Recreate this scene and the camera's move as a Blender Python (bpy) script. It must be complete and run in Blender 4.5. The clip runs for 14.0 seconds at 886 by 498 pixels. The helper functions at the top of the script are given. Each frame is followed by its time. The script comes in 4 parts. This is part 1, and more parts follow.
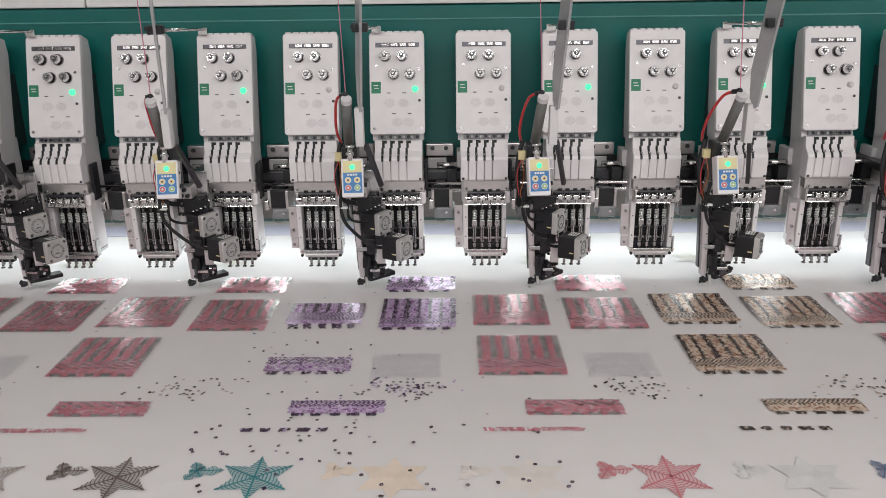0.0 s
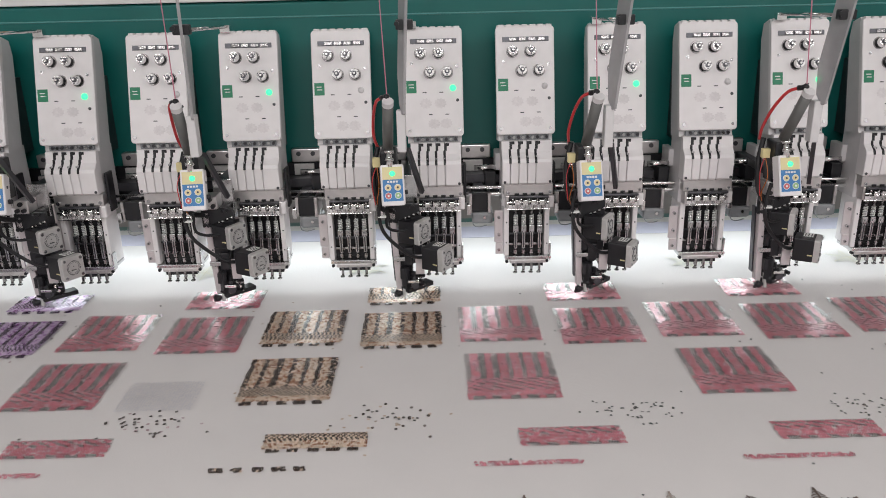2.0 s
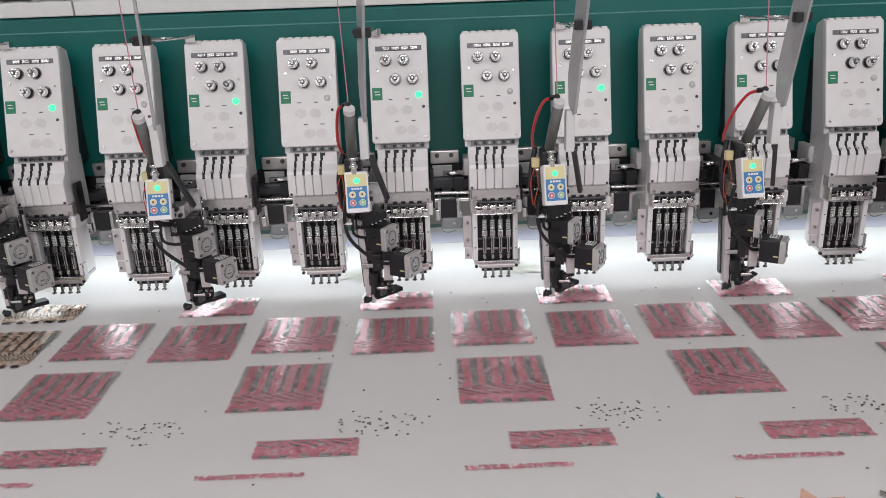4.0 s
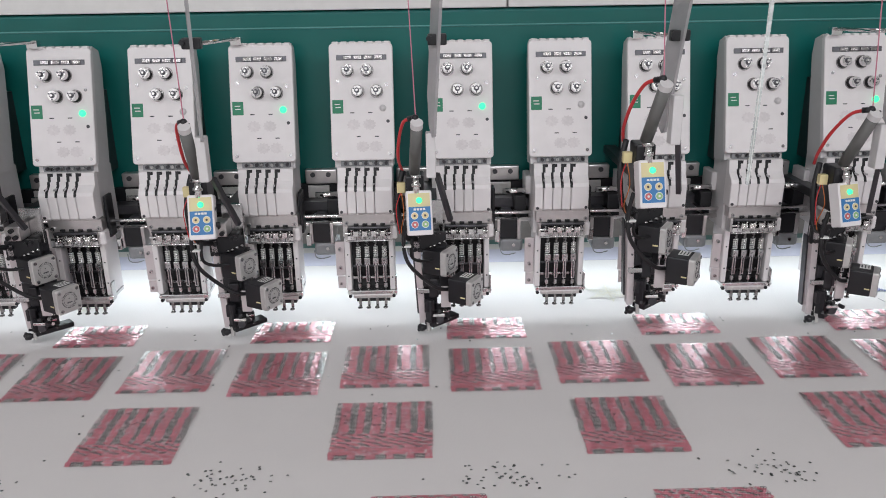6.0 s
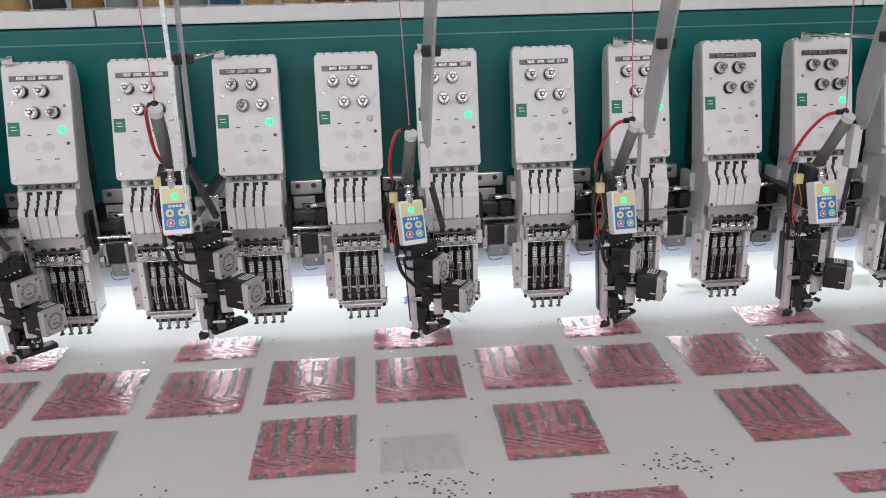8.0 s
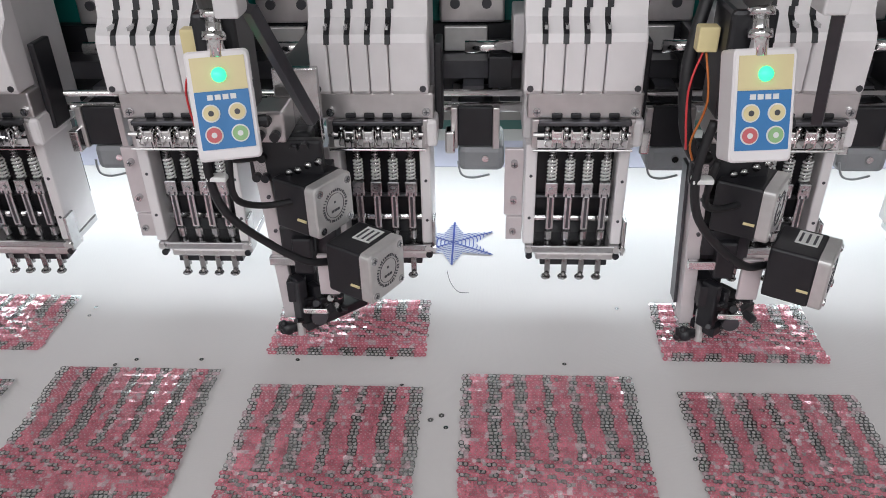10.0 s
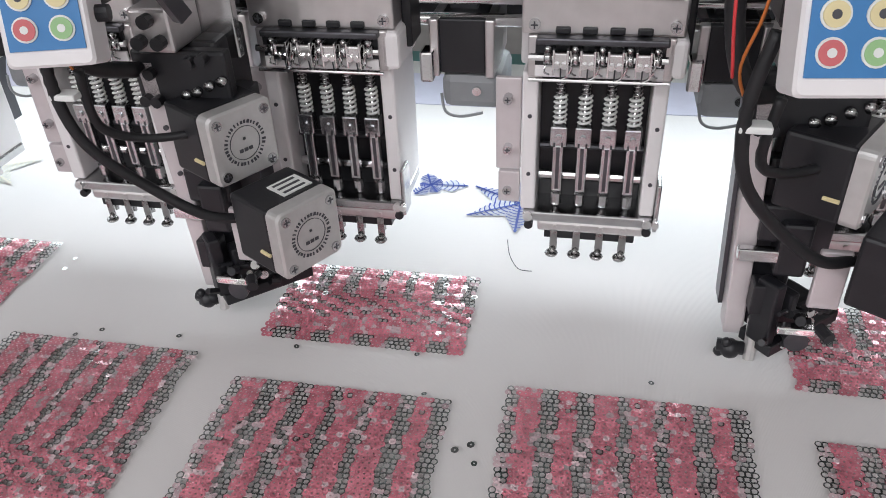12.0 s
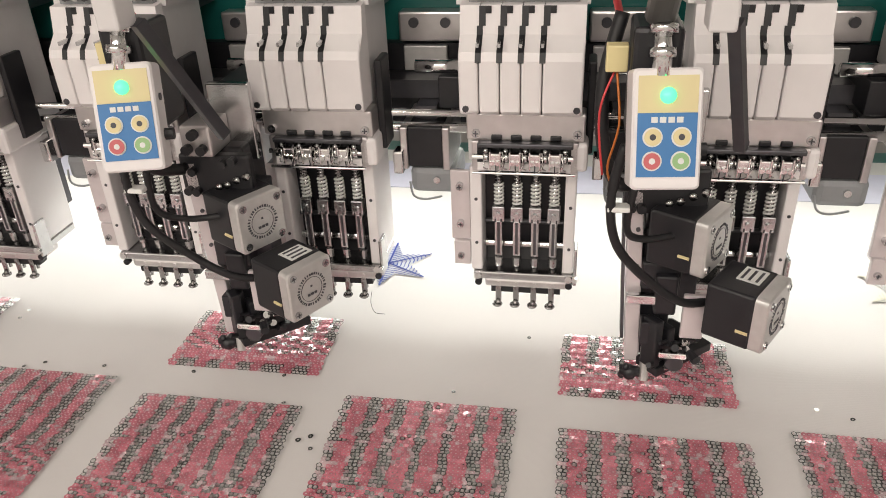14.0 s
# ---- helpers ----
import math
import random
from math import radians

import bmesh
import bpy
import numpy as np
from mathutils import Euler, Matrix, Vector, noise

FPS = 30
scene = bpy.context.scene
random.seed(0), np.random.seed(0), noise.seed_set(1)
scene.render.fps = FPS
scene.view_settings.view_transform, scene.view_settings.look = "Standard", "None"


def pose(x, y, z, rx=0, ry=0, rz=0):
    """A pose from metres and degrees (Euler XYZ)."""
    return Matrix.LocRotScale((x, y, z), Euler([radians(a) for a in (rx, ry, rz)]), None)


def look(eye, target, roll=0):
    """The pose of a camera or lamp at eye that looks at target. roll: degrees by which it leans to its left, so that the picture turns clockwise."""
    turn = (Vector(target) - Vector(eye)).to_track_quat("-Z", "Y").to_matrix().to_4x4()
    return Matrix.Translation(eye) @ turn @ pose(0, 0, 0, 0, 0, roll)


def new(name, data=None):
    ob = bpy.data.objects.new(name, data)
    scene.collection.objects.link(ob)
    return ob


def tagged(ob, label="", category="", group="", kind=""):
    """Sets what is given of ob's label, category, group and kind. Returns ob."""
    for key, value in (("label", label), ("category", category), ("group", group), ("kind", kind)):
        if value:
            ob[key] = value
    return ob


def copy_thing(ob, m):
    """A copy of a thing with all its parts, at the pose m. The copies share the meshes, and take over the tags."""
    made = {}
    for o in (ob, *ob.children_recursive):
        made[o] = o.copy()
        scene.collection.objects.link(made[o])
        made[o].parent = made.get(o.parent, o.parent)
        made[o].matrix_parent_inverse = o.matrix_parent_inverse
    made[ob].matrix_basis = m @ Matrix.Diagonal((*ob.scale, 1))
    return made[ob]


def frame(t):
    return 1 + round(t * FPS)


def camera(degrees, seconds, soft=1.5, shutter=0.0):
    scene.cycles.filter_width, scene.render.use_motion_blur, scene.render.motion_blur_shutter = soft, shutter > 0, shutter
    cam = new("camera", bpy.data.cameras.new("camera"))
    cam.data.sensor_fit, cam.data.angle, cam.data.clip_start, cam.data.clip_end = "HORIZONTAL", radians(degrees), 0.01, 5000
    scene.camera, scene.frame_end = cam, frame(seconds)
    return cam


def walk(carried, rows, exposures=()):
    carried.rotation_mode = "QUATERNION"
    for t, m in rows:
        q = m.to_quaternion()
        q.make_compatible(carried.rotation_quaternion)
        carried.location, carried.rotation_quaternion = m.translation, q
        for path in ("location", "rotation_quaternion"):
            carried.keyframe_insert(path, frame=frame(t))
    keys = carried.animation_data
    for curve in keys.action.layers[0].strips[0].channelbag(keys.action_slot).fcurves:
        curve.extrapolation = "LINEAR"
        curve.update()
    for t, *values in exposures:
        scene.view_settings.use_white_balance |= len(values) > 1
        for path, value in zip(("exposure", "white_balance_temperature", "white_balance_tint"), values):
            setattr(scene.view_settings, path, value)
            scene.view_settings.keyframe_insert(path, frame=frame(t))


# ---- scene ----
cam = camera(59.7, 14.0, soft=0.92)
PATH = [
    (0, (0.763, -1.478, 1.346), (0.732, 0.42, 0.717), -0.7),
    (0.5, (0.912, -1.486, 1.342), (0.885, 0.416, 0.725), -1.9),
    (1, (1.019, -1.434, 1.346), (1.064, 0.466, 0.723), -1.8),
    (1.5, (1.139, -1.366, 1.357), (1.193, 0.515, 0.682), -0.4),
    (2, (1.315, -1.387, 1.358), (1.328, 0.501, 0.698), -1.3),
    (2.5, (1.511, -1.428, 1.362), (1.514, 0.455, 0.69), -0.9),
    (2.7, (1.584, -1.43, 1.34), (1.612, 0.467, 0.708), -1.4),
    (4.8, (2.27, -1.354, 1.37), (2.275, 0.532, 0.702), -2.4),
    (5, (2.321, -1.343, 1.368), (2.343, 0.541, 0.697), -2.2),
    (5.5, (2.439, -1.285, 1.378), (2.488, 0.6, 0.711), 0.4),
    (6, (2.579, -1.272, 1.366), (2.61, 0.619, 0.717), -0.9),
    (6.5, (2.768, -1.308, 1.377), (2.694, 0.574, 0.703), -1.1),
    (7, (2.899, -1.324, 1.384), (2.923, 0.565, 0.727), -1.6),
    (7.5, (3.028, -1.295, 1.383), (3.159, 0.587, 0.72), -1.4),
    (8, (3.171, -1.274, 1.383), (3.331, 0.61, 0.731), -1.4),
    (8.5, (3.316, -1.245, 1.37), (3.274, 0.628, 0.671), -1.5),
    (9, (3.36, -1.065, 1.315), (3.301, 0.783, 0.554), -0.9),
    (9.2, (3.361, -0.95, 1.296), (3.386, 0.877, 0.481), -0.8),
    (11.3, (3.445, -0.41, 1.107), (3.088, 1.163, -0.075), -2.9),
    (11.5, (3.45, -0.416, 1.107), (3.101, 1.171, -0.059), -2.6),
    (12, (3.463, -0.445, 1.125), (3.106, 1.171, 0.004), -2.6),
    (12.5, (3.461, -0.464, 1.134), (3.074, 1.158, 0.03), -2.8),
    (13, (3.454, -0.466, 1.141), (3.055, 1.16, 0.048), -2.7),
    (13.5, (3.457, -0.471, 1.145), (3.028, 1.158, 0.067), -3.8),
    (13.6, (3.47, -0.481, 1.15), (3.017, 1.158, 0.094), -4.5),
    (14, (3.504, -0.572, 1.193), (3.173, 1.149, 0.23), -2.5),
]
walk(cam, [(t, look(eye, target, roll)) for t, eye, target, roll in PATH],
     exposures=[(0, -0.06, 6500, 10), (3, -0.06, 6450, 10), (5.5, -0.03, 6250, 10), (9.2, 0.0, 6250, 10), (11.3, 0.18, 6250, 10), (13.1, 0.20, 6300, 10), (13.6, 0.30, 6950, 10), (14, 0.33, 7350, 11)])

# ---- light ----
world = bpy.data.worlds.new("workshop_air")
scene.world = world
world.use_nodes = True
world.node_tree.nodes["Background"].inputs[0].default_value = (0.95, 0.97, 1.0, 1)
world.node_tree.nodes["Background"].inputs[1].default_value = 0.07

CEILING_WATTS = 76.0
BED_WATTS = 10.4


def area_lamp(name, at, target, sx, sy, watts, colour):
    data = bpy.data.lights.new(name, "AREA")
    data.shape, data.size, data.size_y, data.energy, data.color = "RECTANGLE", sx, sy, watts, colour
    ob = new(name, data)
    ob.matrix_world = look(at, target)
    return ob


for lamp_y, share in ((-3.6, 1.05), (-2.6, 1.05), (2.2, 0.4)):
    area_lamp("ceiling_tube_light", (1.9, lamp_y, 3.08), (1.9, lamp_y, 0), 7.0, 0.25, CEILING_WATTS * share, (1.0, 0.972, 0.975))
# light strip of the machine under its beam, over the stitching bed
area_lamp("bed_strip_light", (2.0, 0.205, 0.968), (2.0, 0.110, 0.8), 6.2, 0.05, BED_WATTS, (0.91, 0.985, 1.0))

# ---- materials ----


def material(name, colour, rough=0.5, metal=0.0, vary=0.06, grain=60.0, bump=0.0, bump_grain=400.0, island=0.0, emit=0.0, coat=0.0, alpha=1.0):
    m = bpy.data.materials.new(name)
    m.use_nodes = True
    nt = m.node_tree
    bs = nt.nodes["Principled BSDF"]
    bs.inputs["Roughness"].default_value = rough
    bs.inputs["Metallic"].default_value = metal
    bs.inputs["Coat Weight"].default_value = coat
    bs.inputs["Coat Roughness"].default_value = 0.19
    bs.inputs["Coat IOR"].default_value = 1.6
    bs.inputs["Alpha"].default_value = alpha
    tc = nt.nodes.new("ShaderNodeTexCoord")
    n1 = nt.nodes.new("ShaderNodeTexNoise")
    n1.inputs["Scale"].default_value = grain
    n1.inputs["Detail"].default_value = 4
    n2 = nt.nodes.new("ShaderNodeTexNoise")
    n2.inputs["Scale"].default_value = grain / 9
    nt.links.new(tc.outputs["Object"], n1.inputs["Vector"])
    nt.links.new(tc.outputs["Object"], n2.inputs["Vector"])
    add = nt.nodes.new("ShaderNodeMath")
    add.operation = "ADD"
    nt.links.new(n1.outputs["Fac"], add.inputs[0])
    nt.links.new(n2.outputs["Fac"], add.inputs[1])
    last = add.outputs[0]
    if island:
        geo = nt.nodes.new("ShaderNodeNewGeometry")
        mul = nt.nodes.new("ShaderNodeMath")
        mul.operation = "MULTIPLY_ADD"
        mul.inputs[1].default_value = island
        nt.links.new(geo.outputs["Random Per Island"], mul.inputs[0])
        nt.links.new(last, mul.inputs[2])
        last = mul.outputs[0]
    rng = nt.nodes.new("ShaderNodeMapRange")
    rng.inputs["From Min"].default_value = 0.6
    rng.inputs["From Max"].default_value = 1.4 + island
    rng.inputs["To Min"].default_value = 1 - vary
    rng.inputs["To Max"].default_value = 1 + vary
    nt.links.new(last, rng.inputs["Value"])
    mix = nt.nodes.new("ShaderNodeVectorMath")
    mix.operation = "SCALE"
    mix.inputs[0].default_value = colour
    nt.links.new(rng.outputs["Result"], mix.inputs["Scale"])
    nt.links.new(mix.outputs["Vector"], bs.inputs["Base Color"])
    if bump:
        n3 = nt.nodes.new("ShaderNodeTexNoise")
        n3.inputs["Scale"].default_value = bump_grain
        nt.links.new(tc.outputs["Object"], n3.inputs["Vector"])
        bp = nt.nodes.new("ShaderNodeBump")
        bp.inputs["Strength"].default_value = bump
        bp.inputs["Distance"].default_value = 0.0005
        nt.links.new(n3.outputs["Fac"], bp.inputs["Height"])
        nt.links.new(bp.outputs["Normal"], bs.inputs["Normal"])
    if emit:
        bs.inputs["Emission Color"].default_value = (*colour, 1)
        bs.inputs["Emission Strength"].default_value = emit
    return m


WHITE = material("white_enamel", (0.80, 0.77, 0.775), 0.42, vary=0.05, grain=45, bump=0.08)
CASE = material("grey_white_casing", (0.66, 0.64, 0.645), 0.45, vary=0.06)
TEAL = material("teal_paint", (0.007, 0.132, 0.118), 0.30, vary=0.10, grain=12, bump=0.1, bump_grain=90)
# lighter teal: the beam's highlight line, painted as colour
TEAL_GLINT = material("teal_highlight", (0.09, 0.29, 0.28), 0.3)
PALE = material("pale_pinkish_plate", (0.64, 0.585, 0.595), 0.38, 0.25, vary=0.07, grain=90)
STEEL = material("brushed_steel", (0.55, 0.55, 0.555), 0.19, 1.0, vary=0.15, grain=120)
PLATE = material("pinkish_steel_plate", (0.63, 0.60, 0.60), 0.30, 0.85, vary=0.10, grain=90)
CHROME = material("chrome", (0.78, 0.77, 0.77), 0.12, 1.0, vary=0.08)
FOOT = material("polished_foot_steel", (0.33, 0.32, 0.32), 0.16, 1.0, vary=0.2)
BAR = material("needle_bar_steel", (0.50, 0.51, 0.52), 0.24, 1.0, vary=0.2)
DARKSTEEL = material("dark_steel", (0.10, 0.10, 0.11), 0.35, 0.8, vary=0.2)
BLACK = material("black_plastic", (0.012, 0.012, 0.015), 0.42, vary=0.25, bump=0.1)
RUBBER = material("black_cable", (0.012, 0.012, 0.014), 0.5, vary=0.2)
GREY = material("grey_plastic", (0.27, 0.28, 0.29), 0.5, vary=0.1)
SMOKE = material("smoke_grey_plastic", (0.14, 0.14, 0.135), 0.35, vary=0.12)
ALU = material("cast_aluminium", (0.60, 0.59, 0.58), 0.42, 0.55, vary=0.10, grain=150, bump=0.15)
RED = material("red_air_tube", (0.62, 0.045, 0.05), 0.3, vary=0.08)
PINK_TUBE = material("pink_air_tube", (0.60, 0.22, 0.30), 0.3, vary=0.08)
ORANGE = material("orange_wire", (0.55, 0.16, 0.03), 0.4)
YELLOW = material("pale_yellow_plastic", (0.72, 0.62, 0.33), 0.45)
AMBER = material("amber_foil", (0.72, 0.62, 0.35), 0.4, vary=0.04)
BLUE = material("blue_foil", (0.05, 0.20, 0.46), 0.35, vary=0.05)
BUTTON_RED = material("red_button", (0.58, 0.14, 0.15), 0.35)
BUTTON_GREEN = material("green_button", (0.30, 0.50, 0.24), 0.35)
GREEN = material("green_label", (0.01, 0.20, 0.10), 0.4, vary=0.1)
LABEL = material("white_print", (0.75, 0.76, 0.74), 0.5)
PRINT = material("grey_print", (0.72, 0.685, 0.692), 0.5, vary=0.12, grain=220)
INK = material("dark_print", (0.06, 0.06, 0.07), 0.5)
LED = material("green_led", (0.06, 0.90, 0.34), 0.3, emit=1.35)
FOIL = material("frosted_guide_strip", (0.46, 0.45, 0.46), 0.3, 0.2, vary=0.1, alpha=0.72)
TABLE = material("table_laminate", (0.62, 0.60, 0.58), 0.5)
LAVENDER = material("lavender_lining", (0.58, 0.57, 0.68), 0.8)
CONCRETE = material("concrete_floor", (0.30, 0.29, 0.28), 0.6, vary=0.15, grain=6)
PLASTER = material("white_plaster", (0.74, 0.74, 0.72), 0.8, vary=0.05, grain=5)
PEARL = material("pearl_sequin_tape", (0.80, 0.84, 0.84), 0.12, 0.4, vary=0.3, grain=300, island=1.0, coat=1.0)
THREAD_WHITE = material("white_shelf_paint", (0.74, 0.73, 0.72), 0.45)


def cloth_material():
    m = material("cream_fabric", (0.69, 0.662, 0.655), 0.85, vary=0.025, grain=14)
    nt = m.node_tree
    bs = nt.nodes["Principled BSDF"]
    tc = nt.nodes["Texture Coordinate"]
    wave = nt.nodes.new("ShaderNodeTexWave")
    wave.inputs["Scale"].default_value = 420
    wave.inputs["Distortion"].default_value = 1.0
    fold = nt.nodes.new("ShaderNodeTexNoise")
    fold.inputs["Scale"].default_value = 9
    nt.links.new(tc.outputs["Object"], wave.inputs["Vector"])
    nt.links.new(tc.outputs["Object"], fold.inputs["Vector"])
    b1 = nt.nodes.new("ShaderNodeBump")
    b1.inputs["Strength"].default_value = 0.15
    b1.inputs["Distance"].default_value = 0.0003
    b2 = nt.nodes.new("ShaderNodeBump")
    b2.inputs["Strength"].default_value = 0.25
    b2.inputs["Distance"].default_value = 0.004
    nt.links.new(wave.outputs["Fac"], b1.inputs["Height"])
    nt.links.new(fold.outputs["Fac"], b2.inputs["Height"])
    nt.links.new(b2.outputs["Normal"], b1.inputs["Normal"])
    nt.links.new(b1.outputs["Normal"], bs.inputs["Normal"])
    return m


FABRIC = cloth_material()
SEQ = {
    "red": material("red_sequin", (0.62, 0.195, 0.248), 0.22, 0.2, vary=0.5, island=1.0, coat=1.0),
    "pink": material("pink_sequin", (0.74, 0.55, 0.58), 0.16, 0.3, vary=0.4, island=1.0, coat=1.0),
    "dark": material("dark_green_sequin", (0.19, 0.205, 0.20), 0.17, 0.85, vary=0.7, island=1.0, coat=1.0),
    "purple": material("purple_sequin", (0.24, 0.07, 0.27), 0.25, 0.2, vary=0.45, island=1.0, coat=0.4),
    "lilac": material("lilac_sequin", (0.62, 0.46, 0.68), 0.22, 0.2, vary=0.4, island=1.0, coat=0.5),
    "plum": material("dark_plum_sequin", (0.05, 0.015, 0.06), 0.25, 0.2, vary=0.6, island=1.0, coat=0.4),
    "brown": material("brown_sequin", (0.32, 0.15, 0.085), 0.25, 0.2, vary=0.5, island=1.0, coat=0.4),
    "tan": material("tan_sequin", (0.72, 0.57, 0.45), 0.25, 0.2, vary=0.4, island=1.0, coat=0.4),
    "umber": material("umber_sequin", (0.05, 0.03, 0.022), 0.25, 0.2, vary=0.6, island=1.0, coat=0.4),
}

# ---- mesh helpers ----


def bx(bm, x0, x1, y0, y1, z0, z1, bevel=0.0, m=None):
    t = Matrix.Translation(((x0 + x1) / 2, (y0 + y1) / 2, (z0 + z1) / 2)) @ Matrix.Diagonal((x1 - x0, y1 - y0, z1 - z0, 1))
    vs = bmesh.ops.create_cube(bm, size=1, matrix=t)["verts"]
    if bevel:
        es = list({e for v in vs for e in v.link_edges})
        r = bmesh.ops.bevel(bm, geom=es, offset=bevel, segments=2, profile=0.5, affect="EDGES")
        vs = list({v for f in r["faces"] for v in f.verts} | {v for v in vs if v.is_valid})
    if m is not None:
        bmesh.ops.transform(bm, matrix=m, verts=vs)
    return bm


def cy(bm, p0, p1, r0, r1=None, seg=12):
    p0, p1 = Vector(p0), Vector(p1)
    d = p1 - p0
    m = Matrix.Translation((p0 + p1) / 2) @ d.to_track_quat("Z", "Y").to_matrix().to_4x4()
    bmesh.ops.create_cone(bm, cap_ends=True, segments=seg, radius1=r0, radius2=r0 if r1 is None else r1, depth=d.length, matrix=m)
    return bm


def ball(bm, p, r, seg=8):
    bmesh.ops.create_uvsphere(bm, u_segments=seg, v_segments=max(5, seg // 2 + 1), radius=r, matrix=Matrix.Translation(p))
    return bm


def extrude_x(bm, poly, x0, x1):
    """A side profile of (y, z) points drawn out from x0 to x1."""
    a = [bm.verts.new((x0, y, z)) for y, z in poly]
    b = [bm.verts.new((x1, y, z)) for y, z in poly]
    bm.faces.new(a)
    bm.faces.new(list(reversed(b)))
    for i in range(len(a)):
        j = (i + 1) % len(a)
        bm.faces.new((a[j], a[i], b[i], b[j]))
    bmesh.ops.recalc_face_normals(bm, faces=bm.faces[:])
    return bm


def tube(bm, pts, r, seg=8, steps=6):
    """A smooth round cable through the points."""
    ps = [Vector(p) for p in pts]
    line = []
    for i in range(len(ps) - 1):
        p0, p1, p2, p3 = ps[max(i - 1, 0)], ps[i], ps[i + 1], ps[min(i + 2, len(ps) - 1)]
        for q in range(steps):
            t = q / steps
            line.append(0.5 * (2 * p1 + (p2 - p0) * t + (2 * p0 - 5 * p1 + 4 * p2 - p3) * t * t + (3 * p1 - p0 - 3 * p2 + p3) * t ** 3))
    line.append(ps[-1])
    rings = []
    for i, p in enumerate(line):
        d = (line[min(i + 1, len(line) - 1)] - line[max(i - 1, 0)]).normalized()
        q = d.to_track_quat("Z", "Y")
        rings.append([bm.verts.new(p + q @ Vector((r * math.cos(a * math.tau / seg), r * math.sin(a * math.tau / seg), 0))) for a in range(seg)])
    for a, b in zip(rings, rings[1:]):
        for i in range(seg):
            bm.faces.new((a[i], a[(i + 1) % seg], b[(i + 1) % seg], b[i]))
    bm.faces.new(list(reversed(rings[0])))
    bm.faces.new(rings[-1])
    return bm


def spring(bm, x, y, z0, z1, r, wire, turns):
    pts = []
    for i in range(turns * 8 + 1):
        a = i * math.tau / 8
        pts.append((x + r * math.cos(a), y + r * math.sin(a), z0 + (z1 - z0) * i / (turns * 8)))
    return tube(bm, pts, wire, 4, 1)


def rounded_plate(bm, w0, w1, h0, h1, t, r, m):
    """A plate with rounded corners in x and its own height, t thick, set by m (its face looks to -y)."""
    pts = []
    for cx, cz, a0 in ((w1 - r, h1 - r, 0), (w0 + r, h1 - r, 90), (w0 + r, h0 + r, 180), (w1 - r, h0 + r, 270)):
        for q in range(5):
            a = radians(a0 + q * 22.5)
            pts.append((cx + r * math.cos(a), cz + r * math.sin(a)))
    k = 0.0012
    cx, cz = (w0 + w1) / 2, (h0 + h1) / 2
    loops = []
    for y, shrink in ((t, 0), (k, 0), (0, k)):
        loops.append([bm.verts.new(m @ Vector((x - math.copysign(shrink, x - cx), y, z - math.copysign(shrink, z - cz)))) for x, z in pts])
    n = len(pts)
    for a, b in zip(loops, loops[1:]):
        for i in range(n):
            bm.faces.new((a[i], a[(i + 1) % n], b[(i + 1) % n], b[i]))
    bm.faces.new(loops[0])
    bm.faces.new(list(reversed(loops[-1])))
    bmesh.ops.recalc_face_normals(bm, faces=bm.faces[:])
    return bm


def part(name, bm, mat, parent=None, label="", smooth=False):
    me = bpy.data.meshes.new(name)
    bm.to_mesh(me)
    bm.free()
    me.materials.append(mat)
    if smooth:
        for p in me.polygons:
            p.use_smooth = True
    ob = new(name, me)
    ob.parent = parent
    if label:
        ob["label"] = label
    return ob


def B():
    return bmesh.new()


PITCH = 0.165
CLOTH_Z = 0.80
HEADS = range(-3, 28)

# ---- room ----


def room():
    def wall(name, *box):
        return tagged(part(name, bx(B(), *box), PLASTER), kind="structure")

    tagged(part("floor", bx(B(), -3.2, 7.2, -4.2, 4.2, -0.1, 0), CONCRETE), kind="structure")
    tagged(part("ceiling", bx(B(), -3.2, 7.2, -4.2, 4.2, 3.2, 3.3), PLASTER), kind="structure")
    wall("wall_north", -3.2, 7.2, 4.2, 4.35, 0, 3.2)
    wall("wall_south", -3.2, 7.2, -4.35, -4.2, 0, 3.2)
    wall("wall_west", -3.35, -3.2, -4.2, 4.2, 0, 3.2)
    wall("wall_east", 7.2, 7.35, -4.2, 4.2, 0, 3.2)


room()


def table():
    t = tagged(new("machine_table"), "long pale laminate machine table under the fabric", "table")
    part("tabletop", bx(B(), -1.3, 5.4, -1.1, 0.42, 0.755, CLOTH_Z - 0.004, 0.004), TABLE, t)
    for x in (-1.1, 0.5, 2.1, 3.7, 5.2):
        for y in (-0.95, 0.3):
            part("leg", bx(B(), x - 0.035, x + 0.035, y - 0.035, y + 0.035, 0, 0.755, 0.003), GREY, t)


table()


